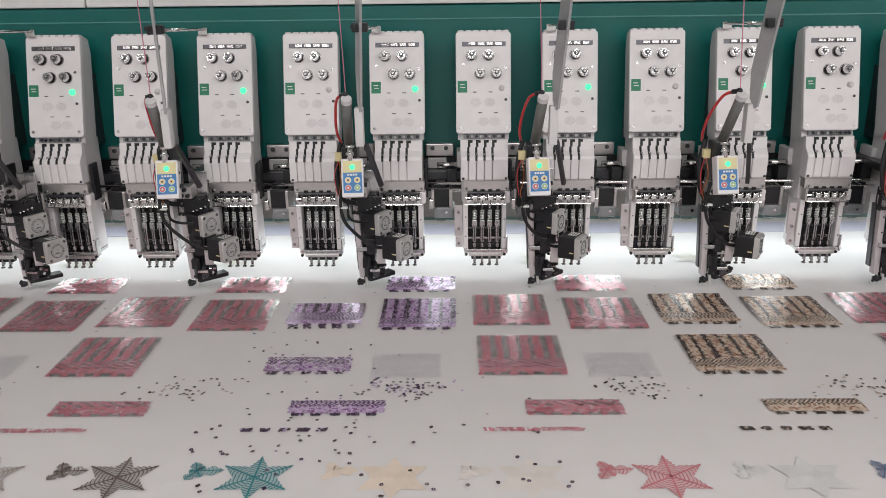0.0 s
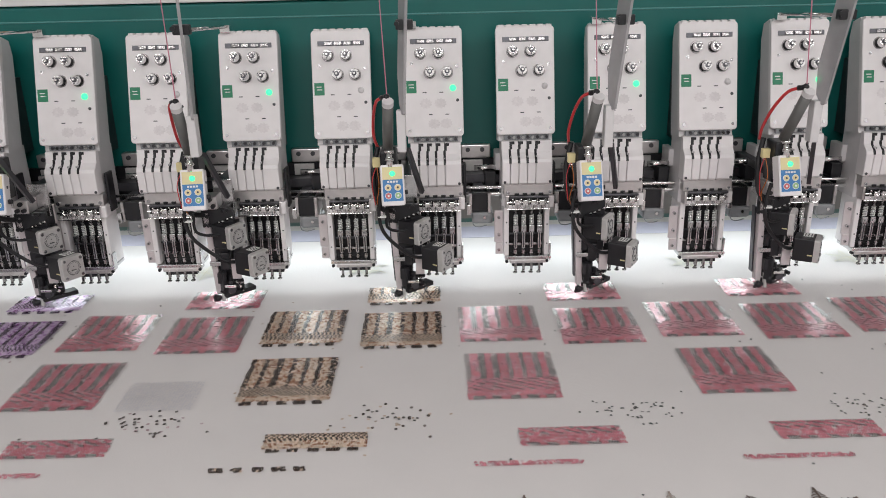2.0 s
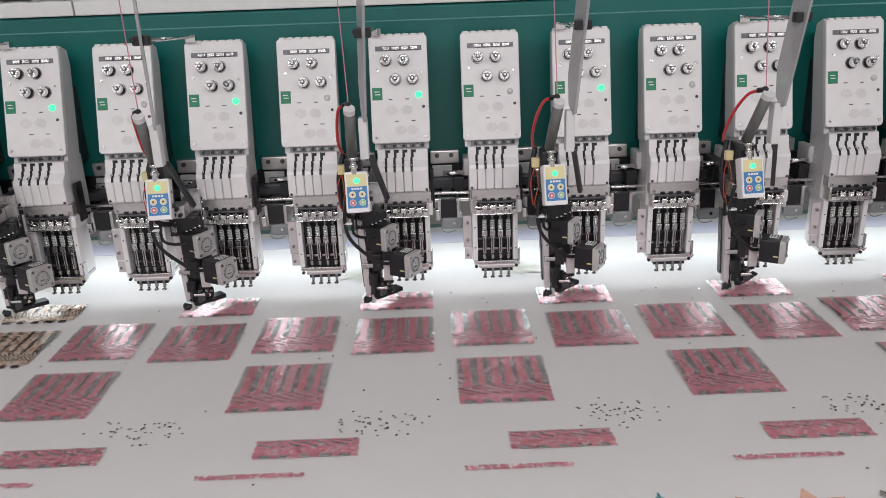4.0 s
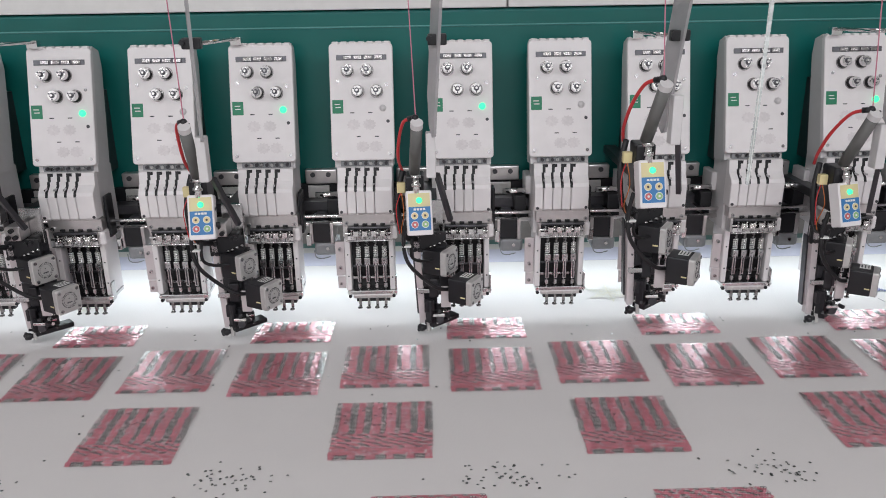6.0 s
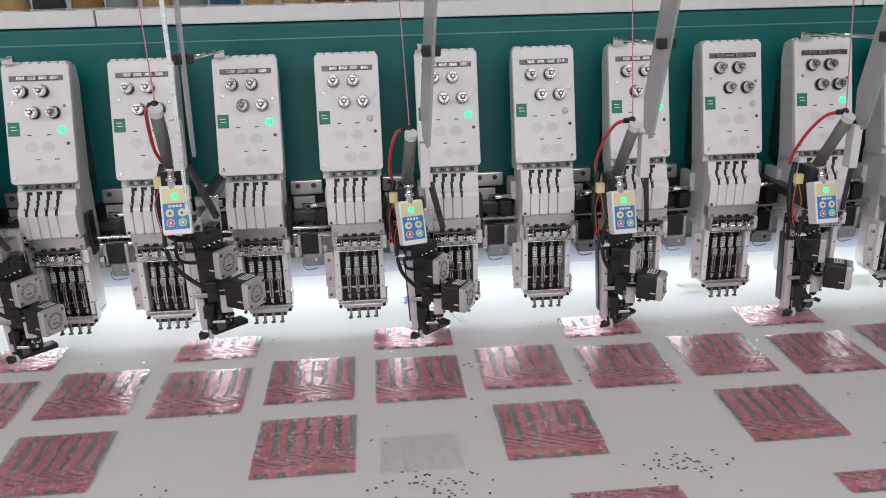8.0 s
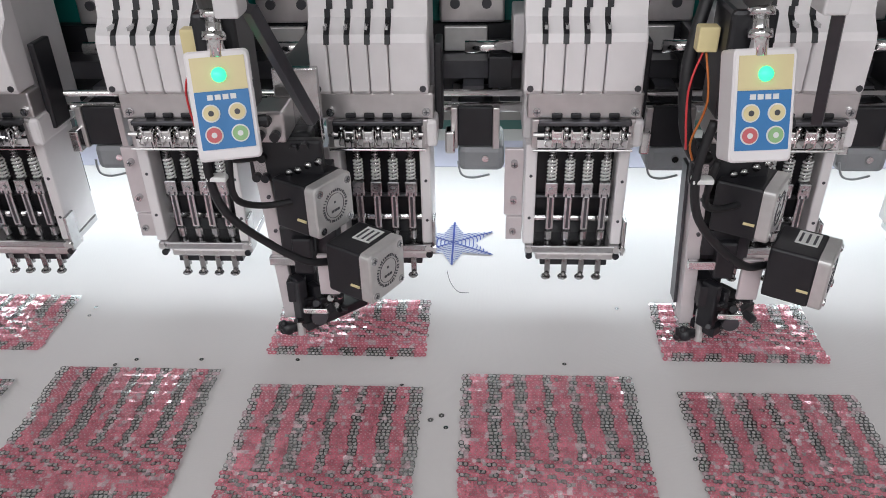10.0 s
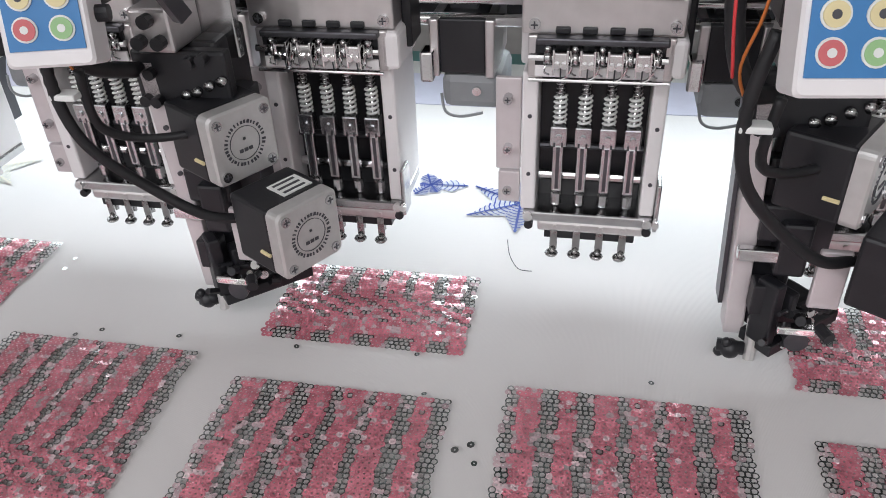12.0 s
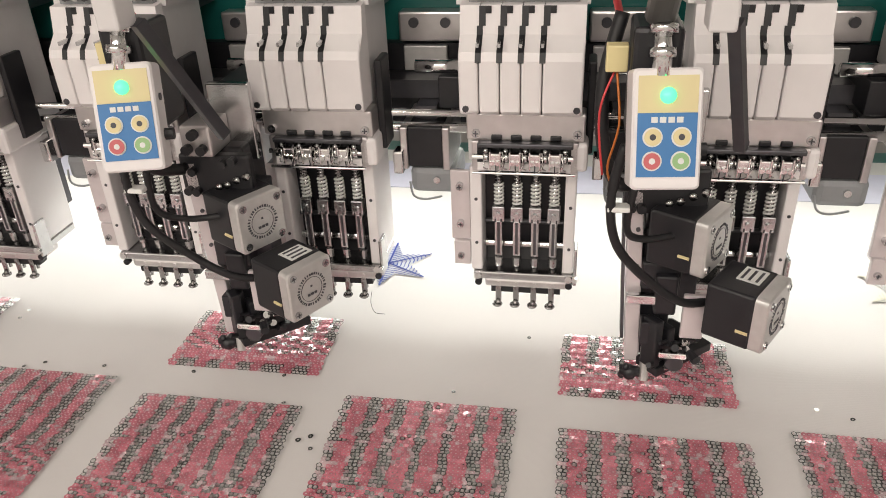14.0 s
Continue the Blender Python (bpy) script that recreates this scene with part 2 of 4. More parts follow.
def beam():
    b = tagged(new("machine_beam"), "long teal-painted steel beam of the embroidery machine", "machine beam")
    part("beam_body", bx(B(), -1.3, 5.4, 0.115, 0.42, 1.0, 1.3265, 0.006), TEAL, b)
    part("lower_beam", bx(B(), -1.3, 5.4, 0.425, 0.47, 0.0, 0.79, 0.004), TEAL, b)
    for x in (-1.25, 5.27):
        part("end_column", bx(B(), x, x + 0.08, 0.30, 0.42, 0.0, 1.0, 0.003), TEAL, b)
    # rib coloured paler than the beam to stand in for its highlight
    part("edge_rib", cy(B(), (-1.29, 0.1145, 1.298), (5.39, 0.1145, 1.298), 0.0016, seg=8), TEAL_GLINT, b, "thin rib in lighter teal, the highlight along the beam")
    # added black sheet that darkens the gap behind the heads
    part("gap_shade", bx(B(), -1.3, 5.4, 0.102, 0.114, 0.951, 1.024), BLACK, b, "black sheet added as shade in the gap under the beam")
    part("drive_rail", cy(B(), (-1.25, 0.036, 0.970), (5.35, 0.036, 0.970), 0.0042, seg=10), CHROME, b, "polished steel drive rail", True)
    part("drive_rail", cy(B(), (-1.25, 0.030, 0.9845), (5.35, 0.030, 0.9845), 0.0030, seg=10), CHROME, b, "polished steel drive rail", True)
    part("back_rail", bx(B(), -1.25, 5.35, 0.07, 0.10, 0.984, 1.0), DARKSTEEL, b, "dark steel rail")
    part("lamp_rail", bx(B(), -1.1, 5.1, 0.135, 0.275, 0.982, 0.999), ALU, b, "aluminium rail of the strip light")
    for k in HEADS:
        x = k * PITCH
        bm = bx(B(), x + 0.044, x + 0.102, 0.098, 0.115, 1.026, 1.052, 0.002)
        part("bracket_plate", bm, PLATE, b, "pale steel bracket plate")
        part("cover_plate", bx(B(), x + 0.048, x + 0.087, 0.0955, 0.1015, 1.0010, 1.0230, 0.001), ALU, b, "pale aluminium cover plate")
        for dx in (0.058, 0.086):
            part("screw", cy(B(), (x + dx, 0.095, 1.043), (x + dx, 0.099, 1.043), 0.0045, seg=10), DARKSTEEL, b)
    return b


beam()


def shelf():
    s = tagged(new("thread_shelf"), "white painted shelf above the teal beam", "shelf")
    for i in range(5):
        x0 = -1.3 + i * 1.34
        part("front_board", bx(B(), x0, x0 + 1.337, 0.108, 0.126, 1.327, 1.3535, 0.002), THREAD_WHITE, s)
    part("shelf_board", bx(B(), -1.3, 5.4, 0.1265, 0.62, 1.327, 1.3445), THREAD_WHITE, s)


shelf()

CONE_COLOURS = [(0.36, 0.20, 0.06), (0.05, 0.05, 0.06), (0.55, 0.36, 0.16), (0.60, 0.60, 0.58), (0.05, 0.12, 0.30), (0.25, 0.10, 0.05), (0.62, 0.48, 0.20), (0.30, 0.32, 0.34)]
CONE_MATS = [material("spool_thread", c, 0.6, vary=0.15, grain=300, bump=0.4, bump_grain=900) for c in CONE_COLOURS]


def thread_cones():
    rng = random.Random(5)
    names = ["golden brown", "black", "tan", "silver grey", "dark blue", "dark brown", "straw yellow", "steel grey"]
    made = {}
    x = 0.2
    while x < 4.3:
        c = rng.randrange(8)
        m = pose(x, 0.19 + rng.uniform(-0.012, 0.012), 1.3445)
        if c not in made:
            t = tagged(new("thread_cone"), names[c] + " thread wound on a cone on the shelf", "thread cone", "thread cones on the shelf")
            part("winding", cy(B(), (0, 0, 0.012), (0, 0, 0.11), 0.027, 0.018, 20), CONE_MATS[c], t, "", True)
            part("core", cy(B(), (0, 0, 0), (0, 0, 0.125), 0.024, 0.012, 16), LABEL, t, "pale plastic core")
            t.matrix_basis = m
            made[c] = t
        else:
            copy_thing(made[c], m)
        x += rng.uniform(0.055, 0.066)


thread_cones()

# ---- drive units between the heads ----


def drive_unit():
    d = tagged(new("drive_unit"), "black stepper drive with steel end plates under the beam", "motor", "drive units between the heads")
    part("motor_core", bx(B(), 0.062, 0.092, 0.028, 0.09, 0.937, 0.9725, 0.001), BLACK, d)
    for a, c in ((0.056, 0.062), (0.092, 0.098)):
        part("end_plate", bx(B(), a, c, 0.026, 0.092, 0.935, 0.9726, 0.001), PLATE, d, "steel end plate")
    bm = bx(B(), 0.062, 0.103, 0.03, 0.085, 0.911, 0.936, 0.006)
    part("cover", bm, GREY, d, "grey rounded plastic cover")
    part("screw", cy(B(), (0.086, 0.027, 0.925), (0.086, 0.031, 0.925), 0.003, seg=10), CHROME, d)
    part("hook", tube(B(), [(0.062, 0.03, 0.922), (0.065, 0.026, 0.911), (0.075, 0.026, 0.9075), (0.090, 0.028, 0.910)], 0.0010, 6), GREY, d, "dark wire hook", True)
    part("shaft", cy(B(), (0.068, 0.05, 1.018), (0.108, 0.05, 1.018), 0.0055, seg=12), CHROME, d, "short chrome shaft", True)
    part("shaft_block", bx(B(), 0.088, 0.108, 0.04, 0.098, 0.985, 1.012, 0.001), BLACK, d)
    part("link_arm", bx(B(), 0.0445, 0.0505, 0.004, 0.03, 0.962, 1.035, 0.0015), BLACK, d, "black link arm")
    part("lever", bx(B(), 0.0515, 0.060, 0.015, 0.03, 0.935, 0.955, 0.0015), CHROME, d)
    part("valve", bx(B(), 0.108, 0.120, 0.05, 0.098, 1.012, 1.045, 0.002), CASE, d, "pale plastic valve block")
    part("riser", bx(B(), 0.066, 0.084, 0.05, 0.085, 0.9725, 0.9835), DARKSTEEL, d)
    return d

# ---- embroidery heads ----

SLOPE = math.atan2(0.047, 0.185)


def on_panel(x, z, out=0.0):
    """A place on the leaning tension panel at x and height z, raised by out."""
    y = -0.003 + (z - 1.09) * 0.047 / 0.185
    return Vector((x, y - out * math.cos(SLOPE), z + out * math.sin(SLOPE)))


def panel_frame(x, z, out=0.0):
    return Matrix.Translation(on_panel(x, z, out)) @ Matrix.Rotation(-SLOPE, 4, "X")


def head(lit):
    h = tagged(new("embroidery_head"), "white four-needle embroidery head with chrome tension knobs" + (" and lit green lamp" if lit else ""), "embroidery head", "embroidery heads on the beam")
    # casing and panel
    part("casing", extrude_x(B(), [(0.008, 1.076), (0.056, 1.272), (0.060, 1.277), (0.084, 1.268), (0.088, 1.24), (0.056, 1.07)], -0.0545, 0.0435), CASE, h, "pale grey side casing")
    length = 0.185 / math.cos(SLOPE)
    bm = rounded_plate(B(), -0.058, 0.047, 0, length + 0.001, 0.010, 0.006, panel_frame(0, 1.09))
    for i in range(7):
        p = on_panel(-0.048 + i * 0.0143, 1.2755)
        bx(bm, p.x - 0.005, p.x + 0.005, p.y + 0.001, p.y + 0.010, p.z - 0.002, p.z + 0.003, 0.001)
    part("tension_panel", bm, WHITE, h)
    part("mounting", bx(B(), -0.045, 0.035, 0.06, 0.114, 1.06, 1.20), DARKSTEEL, h)
    part("thread_slot", bx(B(), -0.046, 0.037, -0.0012, 0.001, -0.0042, 0.0042, 0, panel_frame(0, 1.2535)), DARKSTEEL, h, "dark thread guide slot")
    for i in range(4):
        part("thread_guide", bx(B(), -0.034 + i * 0.017, -0.0205 + i * 0.017, -0.004, 0.0, -0.0034, 0.0030, 0.0008, panel_frame(0, 1.2535)), FOOT, h)
    for x, z in ((-0.028, 1.233), (0.004, 1.233), (-0.012, 1.200), (0.019, 1.200)):
        part("knob_flange", cy(B(), on_panel(x, z, -0.001), on_panel(x, z, 0.0030), 0.0115, 0.0106, 18), FOOT, h, "dark polished tension disc")
        part("knob_spring", cy(B(), on_panel(x, z, 0.0030), on_panel(x, z, 0.0085), 0.0092, 0.0070, 14), BLACK, h, "dark tension spring")
        knob = part("tension_knob", cy(B(), on_panel(x, z, 0.0085), on_panel(x, z, 0.0160), 0.0087, 0.0078, 14), CHROME, h, "chrome tension knob")
        bm = cy(B(), on_panel(x, z, 0.0160), on_panel(x, z, 0.0162), 0.0046, 0.0046, 10)
        for q in range(3):
            c, d = math.cos(0.5 + q * math.tau / 3), math.sin(0.5 + q * math.tau / 3)
            cy(bm, on_panel(x + 0.0062 * c, z + 0.0060 * d, 0.0150), on_panel(x + 0.0062 * c, z + 0.0060 * d, 0.0163), 0.0014, 0.0014, 6)
        part("knob_slot", bm, DARKSTEEL, knob, "dark slots in the knob")
        part("knob_stud", cy(B(), on_panel(x, z, 0.0162), on_panel(x, z, 0.0200), 0.0028, 0.0022, 8), CHROME, knob)
    lab = part("number_label", bx(B(), -0.009, 0.009, -0.0008, 0.001, -0.011, 0.011, 0, panel_frame(-0.0455, 1.176)), GREEN, h, "green number label")
    bm = B()
    bx(bm, -0.005, 0.004, -0.0013, 0, 0.003, 0.0045, 0, panel_frame(-0.0455, 1.176))
    bx(bm, -0.004, 0.005, -0.0013, 0, -0.002, -0.0006, 0, panel_frame(-0.0455, 1.176))
    part("label_print", bm, LABEL, lab)
    for x, z in ((-0.022, 1.166), (0.008, 1.166), (-0.012, 1.128), (0.018, 1.128)):
        part("slot", bx(B(), -0.0035, 0.0035, -0.0006, 0.001, -0.0008, 0.0008, 0, panel_frame(x, z)), INK, h)
    for x, z in ((-0.020, 1.147), (0.006, 1.147), (-0.006, 1.112), (0.016, 1.112)):
        bm = B()
        rim = [(0.0118 if q % 2 else 0.0092) for q in range(22)]
        front = [bm.verts.new(on_panel(x + r * math.cos(q * math.tau / 22), z + 0.8 * r * math.sin(q * math.tau / 22), 0.0004)) for q, r in enumerate(rim)]
        rear = [bm.verts.new(on_panel(x + r * math.cos(q * math.tau / 22), z + 0.8 * r * math.sin(q * math.tau / 22), -0.001)) for q, r in enumerate(rim)]
        bm.faces.new(list(reversed(front)))
        for q in range(22):
            bm.faces.new((front[q], front[q - 21], rear[q - 21], rear[q]))
        bmesh.ops.recalc_face_normals(bm, faces=bm.faces[:])
        part("emblem", bm, PRINT, h, "faint grey printed emblem")
    for x, z in ((-0.050, 1.100), (0.039, 1.100), (-0.044, 1.216), (0.036, 1.210)):
        part("screw", cy(B(), on_panel(x, z, -0.001), on_panel(x, z, 0.0012), 0.0028, seg=8), STEEL, h)
    part("sensor_hole", cy(B(), on_panel(0.037, 1.152, -0.001), on_panel(0.037, 1.152, 0.0008), 0.0028, seg=10), INK, h)
    lamp = part("status_lamp", ball(B(), on_panel(0.029, 1.173, 0.0005), 0.0058, 12), LED if lit else CASE, h, "glowing green lamp" if lit else "unlit lamp", True)
    # comb under the panel
    bm = bx(B(), -0.044, 0.036, 0.002, 0.03, 1.079, 1.0895)
    part("guide_comb", bm, GREY, h)
    for i in range(9):
        part("comb_eyelet", cy(B(), (-0.036 + i * 0.0085, -0.003, 1.0845), (-0.036 + i * 0.0085, 0.003, 1.0845), 0.003, seg=8), STEEL if i % 2 else DARKSTEEL, h)
    # needle case body and cover
    part("needle_case", bx(B(), -0.048, 0.040, 0.006, 0.072, 0.953, 1.079, 0.002), CASE, h, "pale grey needle case")
    profile = [(0.006, 1.079), (-0.004, 1.078), (-0.008, 1.058), (-0.020, 1.048), (-0.0225, 1.042), (-0.0215, 1.004), (-0.018, 1.0005), (0.006, 1.0005)]
    cuts = [-0.050, -0.0352, -0.0197, -0.0042, 0.0113, 0.041]
    for a, c in zip(cuts, cuts[1:]):
        bm = extrude_x(B(), profile, a + (0.0004 if a > -0.05 else 0), c - (0.0004 if c < 0.04 else 0))
        low = [e for e in bm.edges if abs(e.verts[0].co.x - e.verts[1].co.x) < 1e-6 and max(v.co.z for v in e.verts) < 1.06 and min(v.co.y for v in e.verts) < 0]
        bmesh.ops.bevel(bm, geom=low, offset=0.0018, segments=2, profile=0.5, affect="EDGES")
        part("cover_fin", bm, WHITE, h)
    for i, x in enumerate(cuts[1:5]):
        bm = extrude_x(B(), [(0.004, 1.0776), (-0.0046, 1.0776), (-0.0076, 1.0640), (0.004, 1.0640)], x - 0.0006, x + 0.0042)
        extrude_x(bm, [(0.004, 1.0640), (-0.0076, 1.0640), (-0.0087, 1.0578), (-0.0206, 1.0478), (-0.0230, 1.0410), (0.004, 1.0410)], x - 0.0022, x + 0.0022)
        bx(bm, x + 0.0042, x + 0.0084, -0.0058, 0.004, 1.0725, 1.0776)
        part("lever_slot", bm, BLACK, h, "black take-up lever slot")
        part("take_up_lever", bx(B(), x - 0.001, x + 0.001, -0.0250, -0.0100, 1.0525, 1.0555), STEEL, h)
    for x in (-0.045, 0.037):
        part("screw", cy(B(), (x, -0.0225, 1.006), (x, -0.019, 1.006), 0.0026, seg=8), DARKSTEEL, h)
    # guide plate and thread levers
    part("guide_plate", bx(B(), -0.046, 0.0445, -0.014, 0.006, 0.9785, 1.0, 0.0015), PLATE, h, "steel guide plate")
    for x in (-0.0385, 0.0385):
        part("screw", cy(B(), (x, -0.0165, 0.9845), (x, -0.014, 0.9845), 0.0034, seg=10), STEEL, h)
        bm = bx(B(), x - 0.0021, x + 0.0021, -0.0168, -0.0163, 0.9841, 0.9849)
        bx(bm, x - 0.0004, x + 0.0004, -0.0168, -0.0163, 0.9824, 0.9866)
        part("screw_cross", bm, INK, h)
    for i in range(4):
        x = -0.0225 + i * 0.015
        part("guide_opening", bx(B(), x - 0.0042, x + 0.0042, -0.0160, -0.012, 0.9795, 0.9835, 0.0008), BLACK, h)
    part("dark_bar", bx(B(), -0.037, 0.036, -0.022, -0.014, 0.975, 0.979, 0.001), DARKSTEEL, h)
    part("lever_shaft", cy(B(), (-0.041, -0.020, 0.9675), (0.036, -0.020, 0.9675), 0.0022, seg=8), CHROME, h)
    # thin black plate: the shade behind the levers, put in as colour
    part("lever_shade", bx(B(), -0.0375, 0.0345, -0.0172, -0.0155, 0.9570, 0.9752), BLACK, h, "black plate painted as the shade behind the thread levers")
    for i in range(5):
        x = -0.0300 + i * 0.015
        bm = cy(B(), (x - 0.0022, -0.0205, 0.9675), (x + 0.0022, -0.0205, 0.9675), 0.0040, seg=10)
        cy(bm, (x, -0.0235, 0.9730), (x, -0.0165, 0.9730), 0.0020, seg=8)
        tube(bm, [(x - 0.001, -0.0225, 0.9645), (x - 0.0016, -0.0245, 0.9605), (x + 0.0008, -0.0215, 0.9580)], 0.0006, 5, 3)
        part("lever_clip", bm, STEEL, h, "polished clip", True)
    for i in range(4):
        x = -0.0225 + i * 0.015
        bm = bx(B(), x - 0.0045, x + 0.0045, -0.027, -0.018, 0.9635, 0.9725, 0.001)
        bx(bm, x - 0.0045, x - 0.0032, -0.0285, -0.018, 0.9600, 0.9745, 0.0003)
        bx(bm, x + 0.0032, x + 0.0045, -0.0285, -0.018, 0.9600, 0.9745, 0.0003)
        cy(bm, (x - 0.002, -0.029, 0.9655), (x - 0.002, -0.026, 0.9655), 0.0018, seg=8)
        cy(bm, (x + 0.002, -0.029, 0.9655), (x + 0.002, -0.026, 0.9655), 0.0018, seg=8)
        tube(bm, [(x + 0.005, -0.022, 0.972), (x + 0.0062, -0.026, 0.966), (x + 0.004, -0.025, 0.959), (x + 0.001, -0.022, 0.956)], 0.0007, 5, 3)
        part("thread_lever", bm, CHROME, h)
        part("thread_drop", cy(B(), (x, -0.0235, 0.9635), (x, -0.021, 0.953), 0.0005, seg=5), INK, h)
    part("lever_bed", bx(B(), -0.042, 0.040, -0.016, 0.006, 0.954, 0.9785, 0.001), PLATE, h)
    part("lever_lip", bx(B(), -0.0375, 0.0345, -0.0182, -0.0165, 0.9550, 0.9618, 0.0005), WHITE, h, "white enamelled lip")
    part("guide_rod", cy(B(), (-0.041, -0.021, 0.9545), (0.038, -0.021, 0.9545), 0.0012, seg=8), CHROME, h)
    # window with the needle bars
    part("side_post", bx(B(), -0.0455, -0.0358, -0.007, 0.05, 0.8585, 0.9535, 0.0015), WHITE, h, "cream enamelled side post")
    part("side_post", bx(B(), 0.0310, 0.0400, -0.007, 0.046, 0.8585, 0.9535, 0.0015), WHITE, h, "cream enamelled side post")
    part("post_head", bx(B(), 0.0340, 0.0470, -0.016, 0.03, 0.9545, 0.978, 0.003), WHITE, h)
    for x, z in ((-0.0405, 0.925), (-0.0405, 0.885), (0.0358, 0.92), (0.0358, 0.882)):
        part("post_hole", cy(B(), (x, -0.0075, z), (x, -0.003, z), 0.0014, seg=8), INK, h)
    part("window_back", bx(B(), -0.0355, 0.0308, 0.016, 0.046, 0.853, 0.954), BLACK, h)
    part("cross_rod", cy(B(), (-0.0352, 0.010, 0.8765), (0.0308, 0.010, 0.8765), 0.0034, seg=10), STEEL, h)
    part("cross_rod", cy(B(), (-0.0352, 0.012, 0.897), (0.0308, 0.012, 0.897), 0.0022, seg=8), DARKSTEEL, h)
    for i in range(4):
        x = -0.0225 + i * 0.015
        bar = part("needle_bar", cy(B(), (x, 0, 0.830), (x, 0, 0.9535), 0.0017, seg=8), STEEL, h, "", True)
        part("spring", spring(B(), x, 0, 0.9175, 0.9370, 0.0037, 0.00095, 6), LABEL, bar, "pale coil spring", True)
        part("upper_spring", spring(B(), x, 0, 0.937, 0.9535, 0.0029, 0.0006, 6), STEEL, bar, "", True)
        cl = bx(B(), x - 0.0052, x + 0.0052, -0.006, 0.003, 0.9045, 0.918, 0.001)
        cy(cl, (x, -0.0075, 0.911), (x, -0.006, 0.911), 0.002, seg=8)
        part("clamp", cl, BAR, bar, "steel needle clamp")
        sh = bx(B(), x - 0.0032, x + 0.0032, -0.0045, 0.001, 0.872, 0.9045, 0.0008)
        part("shank", sh, BAR, bar)
        gr = bx(B(), x - 0.0011, x + 0.0011, -0.0048, -0.0040, 0.874, 0.9035)
        bx(gr, x - 0.0030, x - 0.0018, -0.0063, -0.0055, 0.9045, 0.9075)
        bx(gr, x + 0.0018, x + 0.0030, -0.0063, -0.0055, 0.9045, 0.9075)
        part("groove", gr, DARKSTEEL, bar, "dark groove")
        part("collar", cy(B(), (x, 0, 0.861), (x, 0, 0.869), 0.0036, seg=10), STEEL, bar)
    # base and feet
    part("base_plate", bx(B(), -0.0435, 0.0400, -0.0095, 0.045, 0.8510, 0.8582, 0.0012), STEEL, h)
    bm = bx(B(), -0.034, 0.036, -0.0075, 0.02, 0.8425, 0.8508, 0.0022)
    for x in (-0.022, -0.007, 0.008, 0.023):
        cy(bm, (x, -0.0087, 0.8470), (x, -0.0070, 0.8470), 0.0015, seg=8)
    part("foot_carrier", bm, PLATE, h)
    part("carrier_bar", bx(B(), -0.029, 0.030, -0.0050, 0.006, 0.8365, 0.8424), BLACK, h)
    for x in (-0.040, 0.0365):
        part("bolt", cy(B(), (x, -0.0115, 0.8550), (x, -0.0090, 0.8550), 0.0032, seg=10), CHROME, h)
    part("bolt", cy(B(), (-0.0395, -0.0095, 0.8475), (-0.0395, -0.004, 0.8475), 0.0030, seg=10), BLACK, h)
    part("bolt", cy(B(), (0.0370, -0.0095, 0.8475), (0.0370, -0.004, 0.8475), 0.0030, seg=10), BLACK, h)
    for i in range(4):
        x = -0.0225 + i * 0.015
        bm = bx(B(), x - 0.0025, x + 0.0025, -0.0075, -0.0057, 0.8285, 0.8440, 0.0005)
        cy(bm, (x, -0.0070, 0.8295), (x - 0.0008, -0.0080, 0.8250), 0.0022, 0.0018, seg=8)
        ring = []
        for q in range(13):
            a = q * math.tau / 12
            ring.append((x - 0.001 + 0.0032 * math.cos(a), -0.0070 + 0.0032 * math.sin(a), 0.8252))
        tube(bm, ring, 0.0014, 6, 1)
        part("presser_foot", bm, FOOT, h, "dark polished presser foot", True)
    # brackets at the sides
    part("side_bracket", bx(B(), -0.0625, -0.0465, 0.000, 0.004, 0.884, 0.9465, 0.0008), PALE, h, "steel side bracket")
    part("side_bracket", bx(B(), -0.0605, -0.0465, -0.003, 0.002, 0.861, 0.8835, 0.0008), PALE, h, "steel side bracket")
    for z in (0.934, 0.900, 0.870):
        part("screw", cy(B(), (-0.0545, -0.0055, z), (-0.0545, 0.001, z), 0.0030, seg=10), STEEL, h)
        bm = bx(B(), -0.0563, -0.0527, -0.0058, -0.0053, z - 0.0004, z + 0.0004)
        bx(bm, -0.0549, -0.0541, -0.0058, -0.0053, z - 0.0018, z + 0.0018)
        part("screw_cross", bm, INK, h)
    part("side_spring", bx(B(), 0.0402, 0.0430, -0.012, 0.004, 0.850, 0.884, 0.0008), STEEL, h)
    part("side_screw", cy(B(), (0.0416, -0.0155, 0.857), (0.0416, -0.012, 0.857), 0.0024, seg=8), CHROME, h)
    part("rear_bracket", bx(B(), -0.030, 0.026, 0.047, 0.070, 0.87, 0.9525), DARKSTEEL, h)
    part("hook_cutter", extrude_x(B(), [(0.06, 0.965), (0.10, 0.965), (0.10, 0.93), (0.085, 0.90), (0.072, 0.885), (0.066, 0.92)], 0.004, 0.012), DARKSTEEL, h)
    return h


def heads():
    made = {}
    unit = None
    for k in HEADS:
        lit = k % 2 == 0
        m = pose(k * PITCH, 0, 0)
        if lit not in made:
            made[lit] = head(lit)
            made[lit].matrix_basis = m
        else:
            copy_thing(made[lit], m)
        if unit is None:
            unit = drive_unit()
            unit.matrix_basis = m
        else:
            copy_thing(unit, m)


heads()

# ---- sequin feeders ----

TURN = radians(42)
MOTOR_TURN = radians(59)


